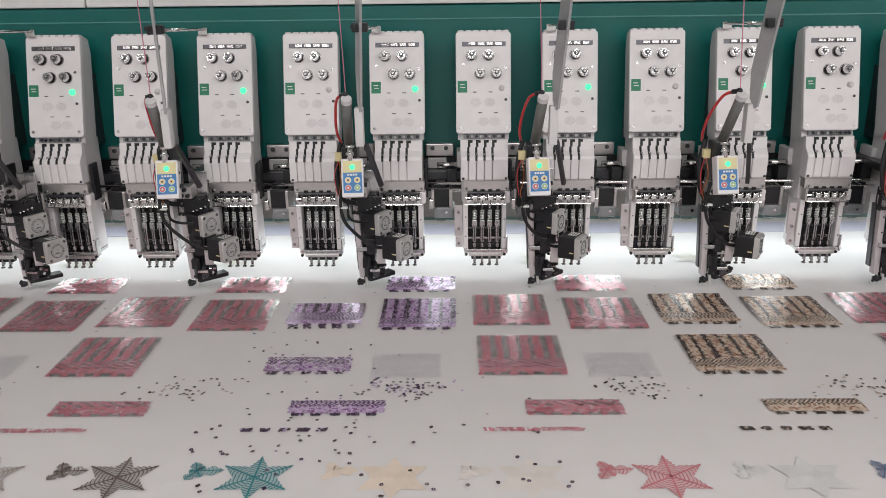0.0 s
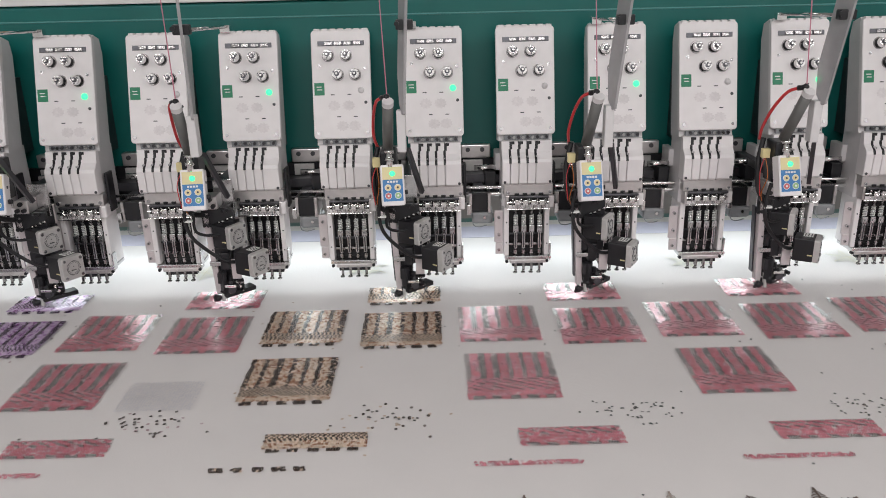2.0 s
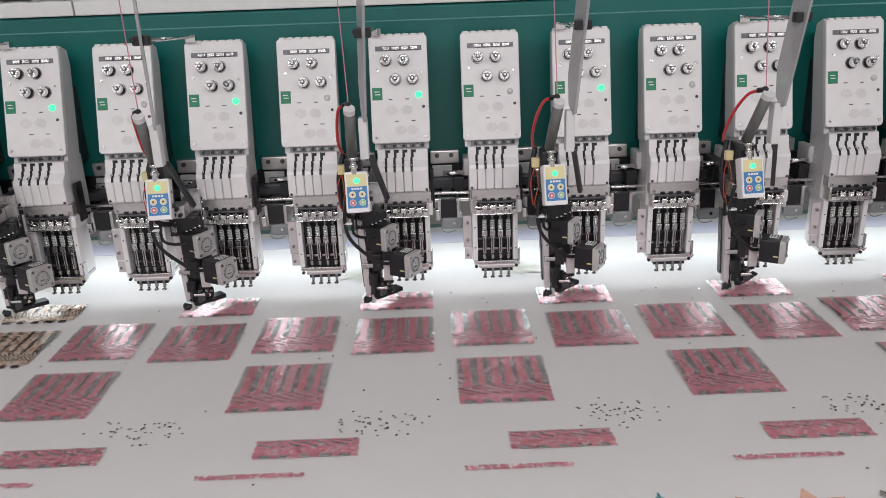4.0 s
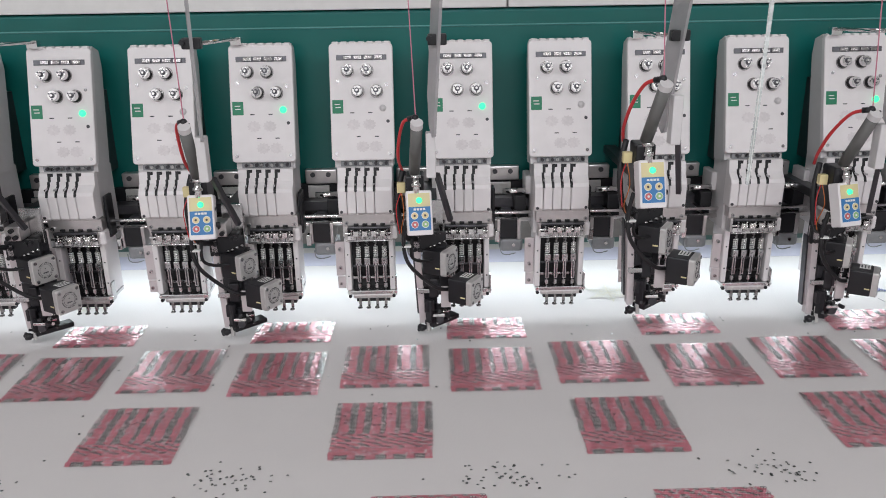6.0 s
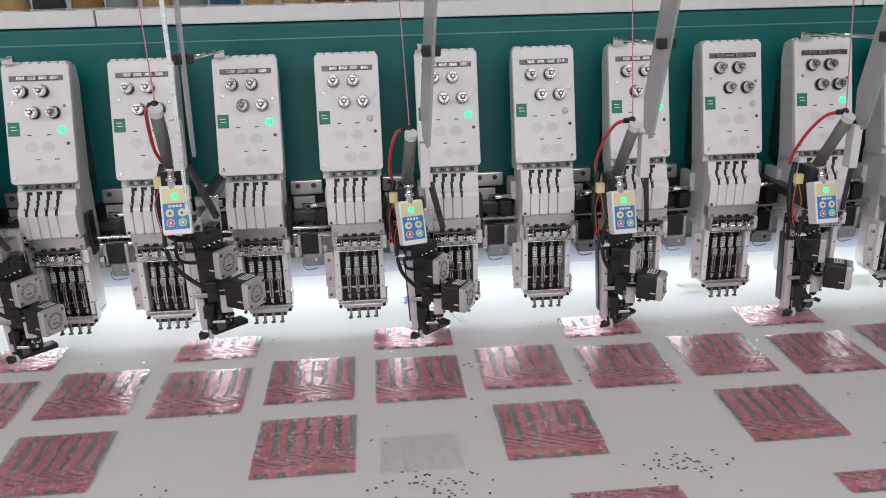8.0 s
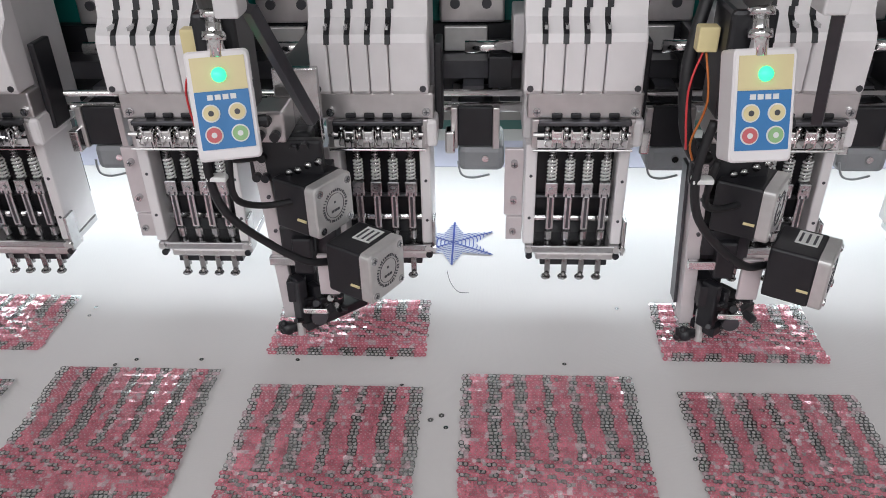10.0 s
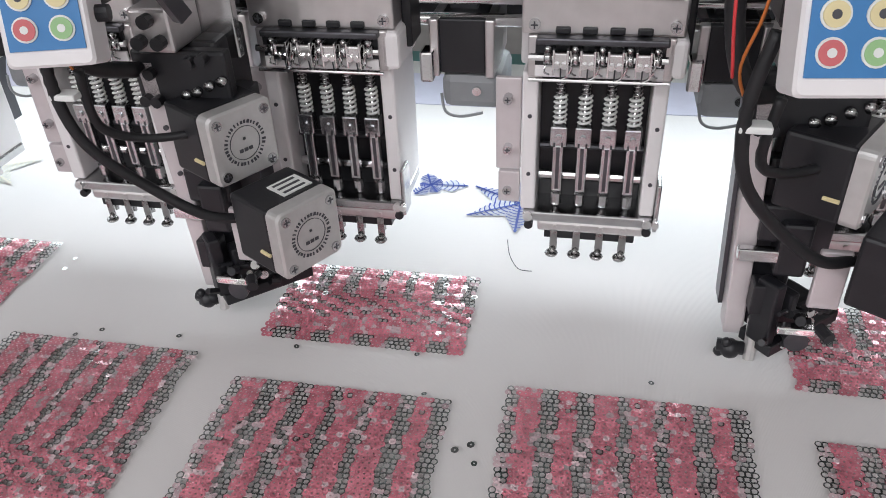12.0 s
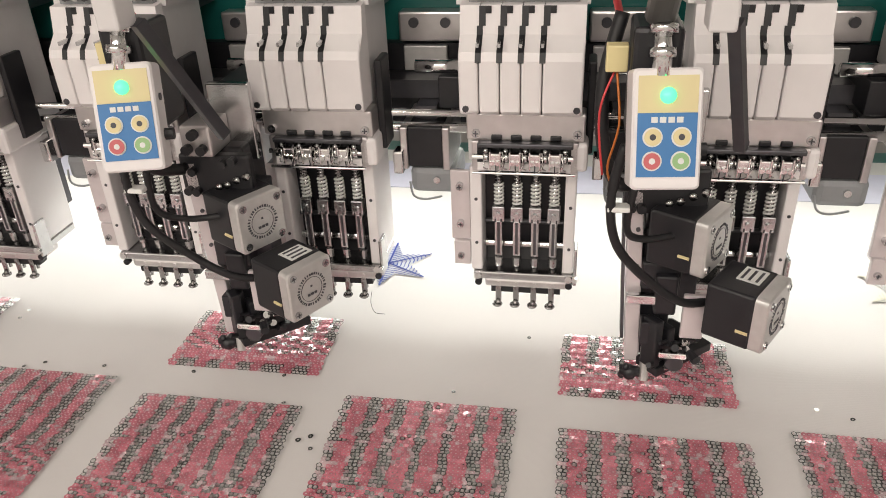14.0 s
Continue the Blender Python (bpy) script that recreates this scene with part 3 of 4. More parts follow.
def motor(parent, c, name, sticker):
    m = Matrix.Translation(c) @ Matrix.Rotation(MOTOR_TURN, 4, "Z")
    body = bx(B(), -0.021, 0.021, 0.0095, 0.043, -0.021, 0.021, 0.002, m)
    mo = part(name, body, BLACK, parent, "black stepper motor with cast end cap")
    bm = rounded_plate(B(), -0.0212, 0.0212, -0.0212, 0.0212, 0.0095, 0.004, m)
    cap = part("end_cap", bm, ALU, mo, "cast aluminium end cap")
    for x in (-0.0155, 0.0155):
        for z in (-0.0155, 0.0155):
            part("cap_screw", cy(B(), m @ Vector((x, -0.0012, z)), m @ Vector((x, 0.002, z)), 0.0030, seg=10), STEEL, mo)
            cross = bx(B(), x - 0.0019, x + 0.0019, -0.0014, -0.0010, z - 0.0004, z + 0.0004, 0, m)
            bx(cross, x - 0.0004, x + 0.0004, -0.0014, -0.0010, z - 0.0019, z + 0.0019, 0, m)
            part("screw_cross", cross, INK, mo)
    bm = B()
    rng = random.Random(17)
    for i in range(34):
        a = radians(-82 + i * 344 / 33 + 180 + rng.uniform(-1, 1))
        q = m @ Matrix.Translation((0.0127 * math.sin(a), -0.0004, 0.0127 * math.cos(a))) @ Matrix.Rotation(a, 4, "Y")
        w = rng.uniform(0.0003, 0.00075)
        bx(bm, -w, w, 0, 0.0006, -0.0012, rng.uniform(0.0004, 0.0012), 0, q)
    for i in range(24):
        q = m @ Matrix.Rotation(i * math.tau / 24, 4, "Y") @ Matrix.Translation((0, -0.0004, 0.0098))
        bx(bm, -0.0013, 0.0013, 0, 0.0006, -0.00016, 0.00016, 0, q)
    for i in range(3):
        bx(bm, -0.0044 + i * 0.0032, -0.0020 + i * 0.0032, -0.0004, 0.0002, -0.0050, -0.0030, 0, m)
    bx(bm, -0.0008, 0.0008, -0.0004, 0.0002, 0.002, 0.0035, 0, m)
    part("cap_print", bm, INK, mo, "dark ring of print")
    part("gold_wire", cy(B(), m @ Vector((-0.0215, 0.011, -0.008)), m @ Vector((-0.0215, 0.019, -0.008)), 0.0012, seg=6), AMBER, mo)
    if sticker:
        part("sticker", bx(B(), -0.004, 0.016, 0.014, 0.030, 0.0208, 0.0216, 0, m), LABEL, mo, "white printed sticker")
        bm = B()
        for i in range(3):
            bx(bm, -0.002, 0.013, 0.016 + i * 0.005, 0.0178 + i * 0.005, 0.0212, 0.0219, 0, m)
        part("sticker_print", bm, INK, mo)
    return mo


def control_box(parent, turn):
    m = Matrix.Translation((-0.0765 - 0.0001 * turn, -0.1455, 1.038)) @ Matrix.Rotation(radians(turn), 4, "Z") @ Matrix.Rotation(radians(-17), 4, "X")
    bm = rounded_plate(B(), -0.0195, 0.0195, -0.0340, 0.0340, 0.020, 0.003, m)
    box = part("control_box", bm, WHITE, parent, "white control box with blue keypad")
    part("lamp_field", bx(B(), -0.0165, 0.0165, -0.0006, 0.001, 0.0095, 0.0300, 0, m), AMBER, box, "amber lamp field")
    part("keypad", bx(B(), -0.0165, 0.0165, -0.0008, 0.001, -0.0265, 0.0094, 0, m), BLUE, box, "blue keypad foil")
    part("lamp", cy(B(), m @ Vector((0, 0.001, 0.019)), m @ Vector((0, -0.003, 0.019)), 0.0052, 0.004, 14), LED, box, "lit green lamp", True)
    bm = B()
    for i in range(4):
        bx(bm, -0.009 + i * 0.0047, -0.0055 + i * 0.0047, -0.0013, 0, 0.004, 0.0072, 0, m)
    part("keypad_print", bm, LABEL, box)
    for x, z, mat in ((-0.008, -0.004, AMBER), (0.008, -0.004, AMBER), (-0.008, -0.0175, BUTTON_RED), (0.008, -0.0175, BUTTON_GREEN)):
        b = part("button_rim", cy(B(), m @ Vector((x, 0, z)), m @ Vector((x, -0.0014, z)), 0.0056, seg=18), LABEL, box)
        part("button", cy(B(), m @ Vector((x, 0, z)), m @ Vector((x, -0.0020, z)), 0.0047, seg=18), mat, box)
        bm = cy(B(), m @ Vector((x, -0.0018, z)), m @ Vector((x, -0.0022, z)), 0.0018, seg=10)
        part("button_print", bm, INK if mat is AMBER else LABEL, box)
    part("box_socket", cy(B(), m @ Vector((0.019, 0.012, -0.012)), m @ Vector((0.025, 0.012, -0.012)), 0.004, seg=10), BLACK, box)
    part("box_screw", cy(B(), m @ Vector((0.019, 0.010, 0.012)), m @ Vector((0.0205, 0.010, 0.012)), 0.0025, seg=8), INK, box)


# the air cylinder, its stem and tube above the control box
UPPER = (-0.001, 0.0155, -0.005)


def feeder(turn=6):
    f = tagged(new("sequin_feeder"), "sequin feeder with two stepper motors, control box and red air tube", "sequin feeder", "sequin feeders between the heads")
    # slide post and mount
    lean = Matrix.Translation((-0.0845, -0.064, 0.965)) @ Matrix.Rotation(radians(-3.0), 4, "Y")
    part("slide_post", bx(B(), -0.0055, 0.0055, -0.008, 0.008, -0.143, 0.012, 0.001, lean), PALE, f, "pale steel slide post")
    part("rear_rail", bx(B(), -0.0085, -0.0060, 0.004, 0.018, -0.130, -0.005, 0, lean), DARKSTEEL, f)
    bm = B()
    for z in (-0.028, -0.058, -0.088):
        cy(bm, lean @ Vector((0.002, -0.0095, z)), lean @ Vector((0.002, -0.008, z)), 0.0016, seg=8)
    part("post_pins", bm, DARKSTEEL, f)
    bm = bx(B(), -0.076, -0.052, -0.066, -0.030, 0.845, 0.935, 0.003)
    bx(bm, -0.074, -0.046, -0.060, -0.020, 0.93, 0.985, 0.003)
    bx(bm, -0.066, -0.050, -0.082, -0.060, 0.872, 0.905, 0.002)
    bx(bm, -0.076, -0.048, -0.076, -0.058, 0.8895, 0.9125, 0.002)
    part("carriage", bm, BLACK, f, "black feeder carriage")
    part("bolt_plate", bx(B(), -0.0925, -0.036, -0.072, -0.0625, 0.949, 0.9835, 0.002), BLACK, f, "black plate studded with bolts")
    for x, z in ((-0.0880, 0.974), (-0.0810, 0.971), (-0.056, 0.978), (-0.048, 0.980), (-0.0870, 0.955), (-0.0805, 0.9545)):
        part("hex_bolt", cy(B(), (x, -0.0775, z), (x, -0.0715, z), 0.0033, seg=10), BLACK, f, "black hex bolt")
    for x, z in ((-0.062, 0.959), (-0.055, 0.961), (-0.047, 0.965), (-0.039, 0.968)):
        part("cap_bolt", cy(B(), (x, -0.0760, z), (x, -0.0715, z), 0.0029, 0.0025, 10), STEEL, f, "steel cap bolt", True)
    part("mount_plate", bx(B(), -0.074, -0.040, -0.045, -0.038, 0.97, 1.03, 0.001), STEEL, f, "steel mounting plate")
    part("clamp_block", bx(B(), -0.084, -0.060, -0.078, -0.045, 0.984, 1.008, 0.002), PLATE, f, "pale steel clamp block")
    for x, z in ((-0.072, 1.0025), (-0.0785, 0.991), (-0.067, 0.991)):
        part("clamp_screw", cy(B(), (x, -0.084, z), (x, -0.078, z), 0.0038, seg=10), BLACK, f)
    part("beam_arm", bx(B(), -0.072, -0.050, -0.038, 0.200, 1.012, 1.026, 0.001), DARKSTEEL, f)
    # motors
    motor(f, (-0.0275, -0.0835, 0.9360), "upper_motor", False)
    motor(f, (0.0128, -0.105, 0.8920), "lower_motor", True)
    part("motor_plate", bx(B(), -0.046, -0.030, -0.0865, -0.0825, 0.856, 0.893, 0.001), PALE, f, "steel motor plate")
    part("motor_bridge", bx(B(), -0.056, -0.034, -0.060, -0.040, 0.868, 0.955, 0.001), DARKSTEEL, f)
    # nose
    m = Matrix.Translation((-0.062, -0.086, 0.823)) @ Matrix.Rotation(TURN, 4, "Z")
    bm = bx(B(), 0.0, 0.060, -0.004, 0.018, -0.003, 0.005, 0.001, m)
    bx(bm, 0.004, 0.04, 0.0, 0.022, 0.005, 0.024, 0.003, m)
    bx(bm, -0.003, 0.005, -0.002, 0.012, 0.004, 0.046, 0.0015, m)
    bx(bm, 0.010, 0.017, -0.003, 0.008, 0.020, 0.036, 0.0015, m)
    part("feeder_nose", bm, BLACK, f, "black feeder nose")
    rng = random.Random(3)
    for i in range(14):
        p = m @ Vector((rng.uniform(-0.004, 0.04), rng.uniform(-0.010, 0.0), rng.uniform(0.002, 0.03)))
        part("nose_fitting", cy(B(), p, p + Vector((rng.uniform(-0.006, 0.006), -0.006, rng.uniform(-0.002, 0.004))), rng.uniform(0.0012, 0.0032), seg=8), (BLACK, BLACK, CHROME)[i % 3], f)
    bm = B()
    for i in range(7):
        p = m @ Vector((0.006 + i * 0.004, -0.007, 0.006 + i * 0.0035))
        cy(bm, p, p + Vector((0.0, -0.0015, 0.0025)), 0.0022, seg=8)
    part("sequin_chain", bm, CHROME, f, "bright chain of sequins in the nose")
    part("nozzle", cy(B(), (-0.0675, -0.080, 0.811), (-0.0675, -0.076, 0.838), 0.0034, 0.0042, 10), ALU, f)
    bm = ball(B(), (-0.0785, -0.079, 0.8165), 0.0062, 10)
    ball(bm, (-0.084, -0.077, 0.812), 0.0032, 8)
    ball(bm, (-0.0815, -0.081, 0.8225), 0.003, 8)
    cy(bm, (-0.086, -0.078, 0.818), (-0.071, -0.080, 0.818), 0.004, seg=8)
    part("nose_knob", bm, BLACK, f, "black knob", True)
    part("guide_clip", bx(B(), -0.0855, -0.056, -0.0815, -0.0755, 0.8800, 0.8875, 0.0008), STEEL, f)
    # control box and its stem
    control_box(f, turn)
    bm = cy(B(), (-0.0805, -0.149, 1.070), (-0.0815, -0.139, 1.098), 0.0055, seg=12)
    cy(bm, (-0.081, -0.146, 1.080), (-0.081, -0.1445, 1.085), 0.0078, seg=12)
    cy(bm, (-0.081, -0.142, 1.092), (-0.081, -0.140, 1.096), 0.0082, seg=12)
    part("stem", bm, CHROME, f, "chrome stem", True).location = UPPER
    part("air_cylinder", cy(B(), (-0.083, -0.135, 1.100), (-0.077, -0.186, 1.180), 0.0088, seg=16), SMOKE, f, "dark grey air cylinder", True).location = UPPER
    part("cylinder_end", cy(B(), (-0.0772, -0.1845, 1.178), (-0.0765, -0.1895, 1.1855), 0.0092, seg=16), CASE, f).location = UPPER
    bm = ball(B(), (-0.079, -0.180, 1.190), 0.0058, 8)
    cy(bm, (-0.079, -0.180, 1.190), (-0.088, -0.172, 1.188), 0.0042, seg=8)
    part("elbow_fitting", bm, BLACK, f, "black elbow fitting", True).location = UPPER
    part("red_tube", tube(B(), [(-0.086, -0.173, 1.188), (-0.097, -0.158, 1.180), (-0.105, -0.130, 1.150), (-0.108, -0.105, 1.115), (-0.103, -0.085, 1.09)], 0.0026, 8), RED, f, "bright red air tube", True).location = UPPER
    part("thin_tube", tube(B(), [(-0.079, -0.166, 1.182), (-0.082, -0.160, 1.26), (-0.088, -0.150, 1.42), (-0.092, -0.140, 1.60)], 0.0009, 6), PINK_TUBE, f, "thin pink air tube", True)
    part("wire_plug", bx(B(), -0.112, -0.099, -0.110, -0.100, 1.060, 1.076, 0.001), YELLOW, f, "pale yellow wire plug")
    part("wire_loom", tube(B(), [(-0.103, -0.085, 1.09), (-0.112, -0.095, 1.05), (-0.110, -0.100, 1.01), (-0.100, -0.10, 0.985), (-0.085, -0.08, 0.975)], 0.0045, 8), RUBBER, f, "black wire bundle", True)
    part("signal_wire", tube(B(), [(-0.105, -0.106, 1.06), (-0.102, -0.116, 1.03), (-0.107, -0.11, 1.00), (-0.103, -0.107, 0.985)], 0.0008, 6), ORANGE, f, "orange wire", True)
    part("signal_wire", tube(B(), [(-0.106, -0.104, 1.06), (-0.114, -0.112, 1.035), (-0.110, -0.112, 0.995)], 0.0008, 6), RED, f, "red wire", True)
    part("cable", tube(B(), [(-0.098, -0.125, 1.02), (-0.104, -0.125, 0.985), (-0.098, -0.122, 0.950), (-0.075, -0.110, 0.918), (-0.05, -0.10, 0.896), (-0.03, -0.085, 0.888)], 0.0032, 8), RUBBER, f, "thick black cable", True)
    part("cable", tube(B(), [(-0.09, -0.12, 0.990), (-0.092, -0.115, 0.958), (-0.078, -0.10, 0.944), (-0.055, -0.085, 0.941)], 0.0026, 8), RUBBER, f, "black cable", True)
    part("cable_tie", bx(B(), -0.106, -0.092, -0.1275, -0.1185, 0.976, 0.9795, 0.0008), LABEL, f, "white cable tie")
    part("nose_lever", bx(B(), -0.060, -0.040, -0.094, -0.088, 0.842, 0.847, 0.001), CHROME, f)
    part("nose_wheel", cy(B(), (-0.048, -0.092, 0.836), (-0.048, -0.084, 0.836), 0.0065, seg=14), DARKSTEEL, f)
    part("nose_bolt", cy(B(), (-0.038, -0.090, 0.846), (-0.034, -0.098, 0.845), 0.0035, seg=10), BLACK, f)
    part("sensor_block", bx(B(), -0.074, -0.060, -0.084, -0.072, 0.846, 0.866, 0.001), BLACK, f)
    part("circuit_box", bx(B(), -0.098, -0.070, -0.125, -0.085, 1.02, 1.09, 0.003), BLACK, f)
    # sequin guide above
    part("guide_block", bx(B(), -0.0655, -0.0515, -0.172, -0.152, 1.098, 1.164, 0.0015), CASE, f, "pale metal guide block")
    bm = B()
    tilt = look((-0.05, -0.155, 1.10), (-0.022, -0.10, 0.985))
    bx(bm, -0.0035, 0.0035, -0.004, 0.004, -0.095, 0.0, 0.0005, tilt)
    part("lower_guide", bm, DARKSTEEL, f, "dark steel guide bar")
    up = look((-0.0575, -0.164, 1.16), (-0.040, -0.218, 1.46))
    bm = extrude_x(B(), [(-0.018, -0.32), (0.018, -0.32), (0.018, -0.055), (0.006, -0.012), (-0.010, 0.0), (-0.016, -0.004)], -0.0022, 0.0022)
    bmesh.ops.transform(bm, matrix=up, verts=bm.verts[:])
    part("upper_guide", bm, FOIL, f, "grey frosted sequin guide")
    bm = bx(B(), -0.060, -0.034, -0.200, -0.186, 1.288, 1.303, 0.002)
    cy(bm, (-0.058, -0.199, 1.297), (-0.058, -0.203, 1.297), 0.004, seg=8)
    part("guide_clamp", bm, BLACK, f, "black guide clamp")
    part("guide_rod", cy(B(), (-0.047, -0.188, 1.294), (-0.043, 0.048, 1.286), 0.0030, seg=10), CHROME, f, "thin chrome rod", True)
    part("rod_fork", bx(B(), -0.052, -0.034, 0.035, 0.05, 1.276, 1.289, 0.001), CHROME, f)
    return f


def feeders():
    first = None
    for k in HEADS:
        if k % 2:
            continue
        # one feeder is drawn up and forward, clear of the fabric; one has its control box turned aside
        m = pose(k * PITCH, -0.077, 0.058) if k == 18 else pose(k * PITCH, 0, 0)
        if k == 20:
            feeder(16).matrix_basis = m
        elif first is None:
            first = feeder()
            first.matrix_basis = m
        else:
            ob = copy_thing(first, m)
            if k == 18:
                tagged(ob, "sequin feeder lifted clear of the fabric, lamp lit")
                for piece in ob.children:
                    if piece.name.split(".")[0] in ("upper_guide", "guide_clamp", "guide_rod", "rod_fork"):
                        piece.location = (0, 0.077, -0.058)


feeders()


def sequin_tape():
    """A tape of sequins hanging down from its reel near the ceiling."""
    t = tagged(new("sequin_tape"), "pale tape of sequins hanging from above the machine", "sequin tape")
    rng = random.Random(8)
    bm = B()
    for i in range(150):
        z = 1.14 + i * 0.0042
        p = Vector((2.952 + 0.004 * math.sin(i * 0.02), -0.40 + 0.003 * math.cos(i * 0.03), z))
        cy(bm, p + Vector((0, 0.0006, 0)), p - Vector((0, 0.0006, 0)), 0.0028, seg=6)
    part("tape_strip", bm, PEARL, t)
    part("carrier_thread", cy(B(), (2.953, -0.3985, 1.14), (2.953, -0.3985, 3.2), 0.0006, seg=5), LABEL, t)


sequin_tape()

# ---- fabric with its sequins and stars ----

cloth = tagged(new("embroidered_fabric"), "cream fabric with sequin squares and stitched stars on the table", "fabric")


def sheet():
    bm = B()
    nx, ny = 120, 36
    grid = [[bm.verts.new((-1.0 + 6.2 * i / nx, -1.0 + 1.285 * j / ny, CLOTH_Z - 0.0008 + 0.0007 * noise.noise((i * 0.35, j * 0.3, 0)))) for j in range(ny + 1)] for i in range(nx + 1)]
    for i in range(nx):
        for j in range(ny):
            bm.faces.new((grid[i][j], grid[i + 1][j], grid[i + 1][j + 1], grid[i][j + 1]))
    bx(bm, -0.999, 5.199, -0.999, 0.284, CLOTH_Z - 0.0038, CLOTH_Z - 0.0020)
    part("fabric_sheet", bm, FABRIC, cloth, "", True)


sheet()
part("lining", bx(B(), -1.0, 5.2, 0.287, 0.37, CLOTH_Z - 0.003, CLOTH_Z - 0.001), LAVENDER, cloth, "pale lavender lining edge")

RING = 8


def sequin_mesh(name, spots, mats, r=0.00225):
    """Sequins lying like scales: spots are (x, y, slot, tilt_x, tilt_y, lift); those of the last slot are open rings."""
    verts, faces, slots = [], [], []
    co = [(math.cos(a * math.tau / RING), math.sin(a * math.tau / RING)) for a in range(RING)]
    for x, y, slot, tx, ty, lift in spots:
        b = len(verts)
        for rad in (r, r * (0.67 if slot == 2 and SEQ["dark"] in mats else 0.26)):
            for c, s in co:
                dx, dy = rad * c, rad * s
                verts.append((x + dx, y + dy, CLOTH_Z + 0.0011 + lift + dx * tx + dy * ty))
        for i in range(RING):
            j = (i + 1) % RING
            faces.append((b + i, b + j, b + RING + j, b + RING + i))
            slots.append(slot)
    me = bpy.data.meshes.new(name)
    me.from_pydata(verts, [], faces)
    for m in mats:
        me.materials.append(m)
    me.polygons.foreach_set("material_index", slots)
    return me


def patch_mesh(seed, colours, depth, loose=0.0):
    """A sequin square 0.136 m wide, its back left corner at the origin, its rows running along x; depth: how far it is sewn, from the front."""
    rng = random.Random(seed)
    w, full = 0.136, 0.136
    plain = colours[0] == "red"
    spots = []
    rows = max(1, round(depth / 0.0033))
    cols = round(w / 0.0034)
    # the rows lean by turns, and whole stretches of them lean together; a freshly sewn square leans more to the front
    fresh = 0.07 < depth < 0.09
    cycle = (0.15, 0.10, 0.04) if fresh else (0.035, -0.005, -0.065)
    set_back = 0.0 if fresh else rng.choice((0.035, -0.005, -0.03, 0.0))
    fade = rng.uniform(0.56, 0.68)
    for j in range(rows):
        far = (j + 0.5) * depth / rows
        if depth > 0.06:
            v = 1 - far / full
        elif depth > 0.02:
            v = 0.97 - 0.25 * far / depth
        else:
            v = 0.87 if plain else 0.97
        y = -full + far
        shift = rng.uniform(-0.0013, 0.0013)
        for i in range(cols):
            if rng.random() < 0.012 + loose:
                continue
            u = (i + 0.5) / cols
            x = 0.0015 + u * (w - 0.003) + shift
            open_band = (u * 6.42) % 1 < (0.40 if plain else 0.36)
            n = rng.random()
            if v > 0.925:
                block = (u * 5.2 + 0.15) % 1 > 0.46
                if not plain and not block:
                    continue
                slot = (2 if n < 0.94 else 1) if block else (0 if n < 0.95 else 1)
            elif v > 0.83:
                slot = (0 if n < 0.85 else 1) if plain else (1 if n < 0.8 else 0)
            elif v > fade:
                slot = (1 if n < 0.10 else 2 if (i // 2 + j) % 3 == 0 else 0) if plain else (2 if (i + j) % 2 else 1)
            elif open_band:
                slot = 2 if n < (0.84 if plain else 0.92) else 1
            else:
                slot = (0 if n < 0.91 else 1 if n < 0.98 else 2) if plain else (1 if n < 0.7 else 0)
            sway = 0.045 * noise.noise((u * 3.5 + seed * 7.1, j * 0.16, seed)) + (0.02 if slot == 2 else 0.0)
            spots.append((x, y + rng.uniform(-0.0003, 0.0003), slot, 0.02 + rng.gauss(0, 0.05), cycle[j % 3] + set_back + sway + rng.gauss(0.0, 0.045 if fresh else 0.028), rng.uniform(0, 0.0002) + j * 0.00005))
    return sequin_mesh("sequin_square", spots, [SEQ[c] for c in colours])


REDS, PURPLES, BROWNS = ("red", "pink", "dark"), ("purple", "lilac", "plum"), ("brown", "tan", "umber")


def colours_of(k):
    if k in (3, 4):
        return PURPLES
    if k in (7, 8):
        return BROWNS
    return REDS


def patches():
    cache = {}

    def put(k, x, y, depth, variant, colours, label, loose=0.0):
        key = (colours, round(depth, 3), variant, loose)
        if key not in cache:
            cache[key] = patch_mesh(len(cache) + 11, colours, depth, loose=loose)
        ob = new("sequin_patch", cache[key])
        ob.parent = cloth
        ob.location = (x, y, 0)
        tagged(ob, label, kind="stuff")

    words = {REDS: "square of red and dark green sequins", PURPLES: "square of purple sequins", BROWNS: "square of brown and tan sequins"}
    for k in HEADS:
        c = colours_of(k)
        if k % 2 == 0:
            put(k, k * PITCH - 0.017, 0.043, 0.080, k // 2 % 2, c, "unfinished " + words[c])
            put(k, k * PITCH - 0.016, -0.134, 0.136, k // 2 % 3, c, words[c])
        else:
            put(k, k * PITCH - 0.017, -0.117, 0.10 if k == 3 else 0.136, k // 2 % 3, c, words[c])
            c2 = c
            put(k, k * PITCH - 0.013, -0.300 if k != 3 else -0.295, 0.056 if k == 3 else 0.136, (k // 2 + 1) % 3, c2, words[c2], 0.25 if k == 3 else 0.0)
            put(k, k * PITCH + 0.049, -0.552 + 0.136, 0.040, k // 2 % 2, c2, words[c2].replace("square", "strip"))
            put(k, k * PITCH - 0.012, -0.592 + 0.136, 0.0085, k // 2 % 2, c2, words[c2].replace("square", "thin line"), 0.2)


    put(3, 3 * PITCH - 0.015, -0.263 + 0.136, 0.0085, 0, PURPLES, "thin broken line of purple sequins", 0.3)


patches()


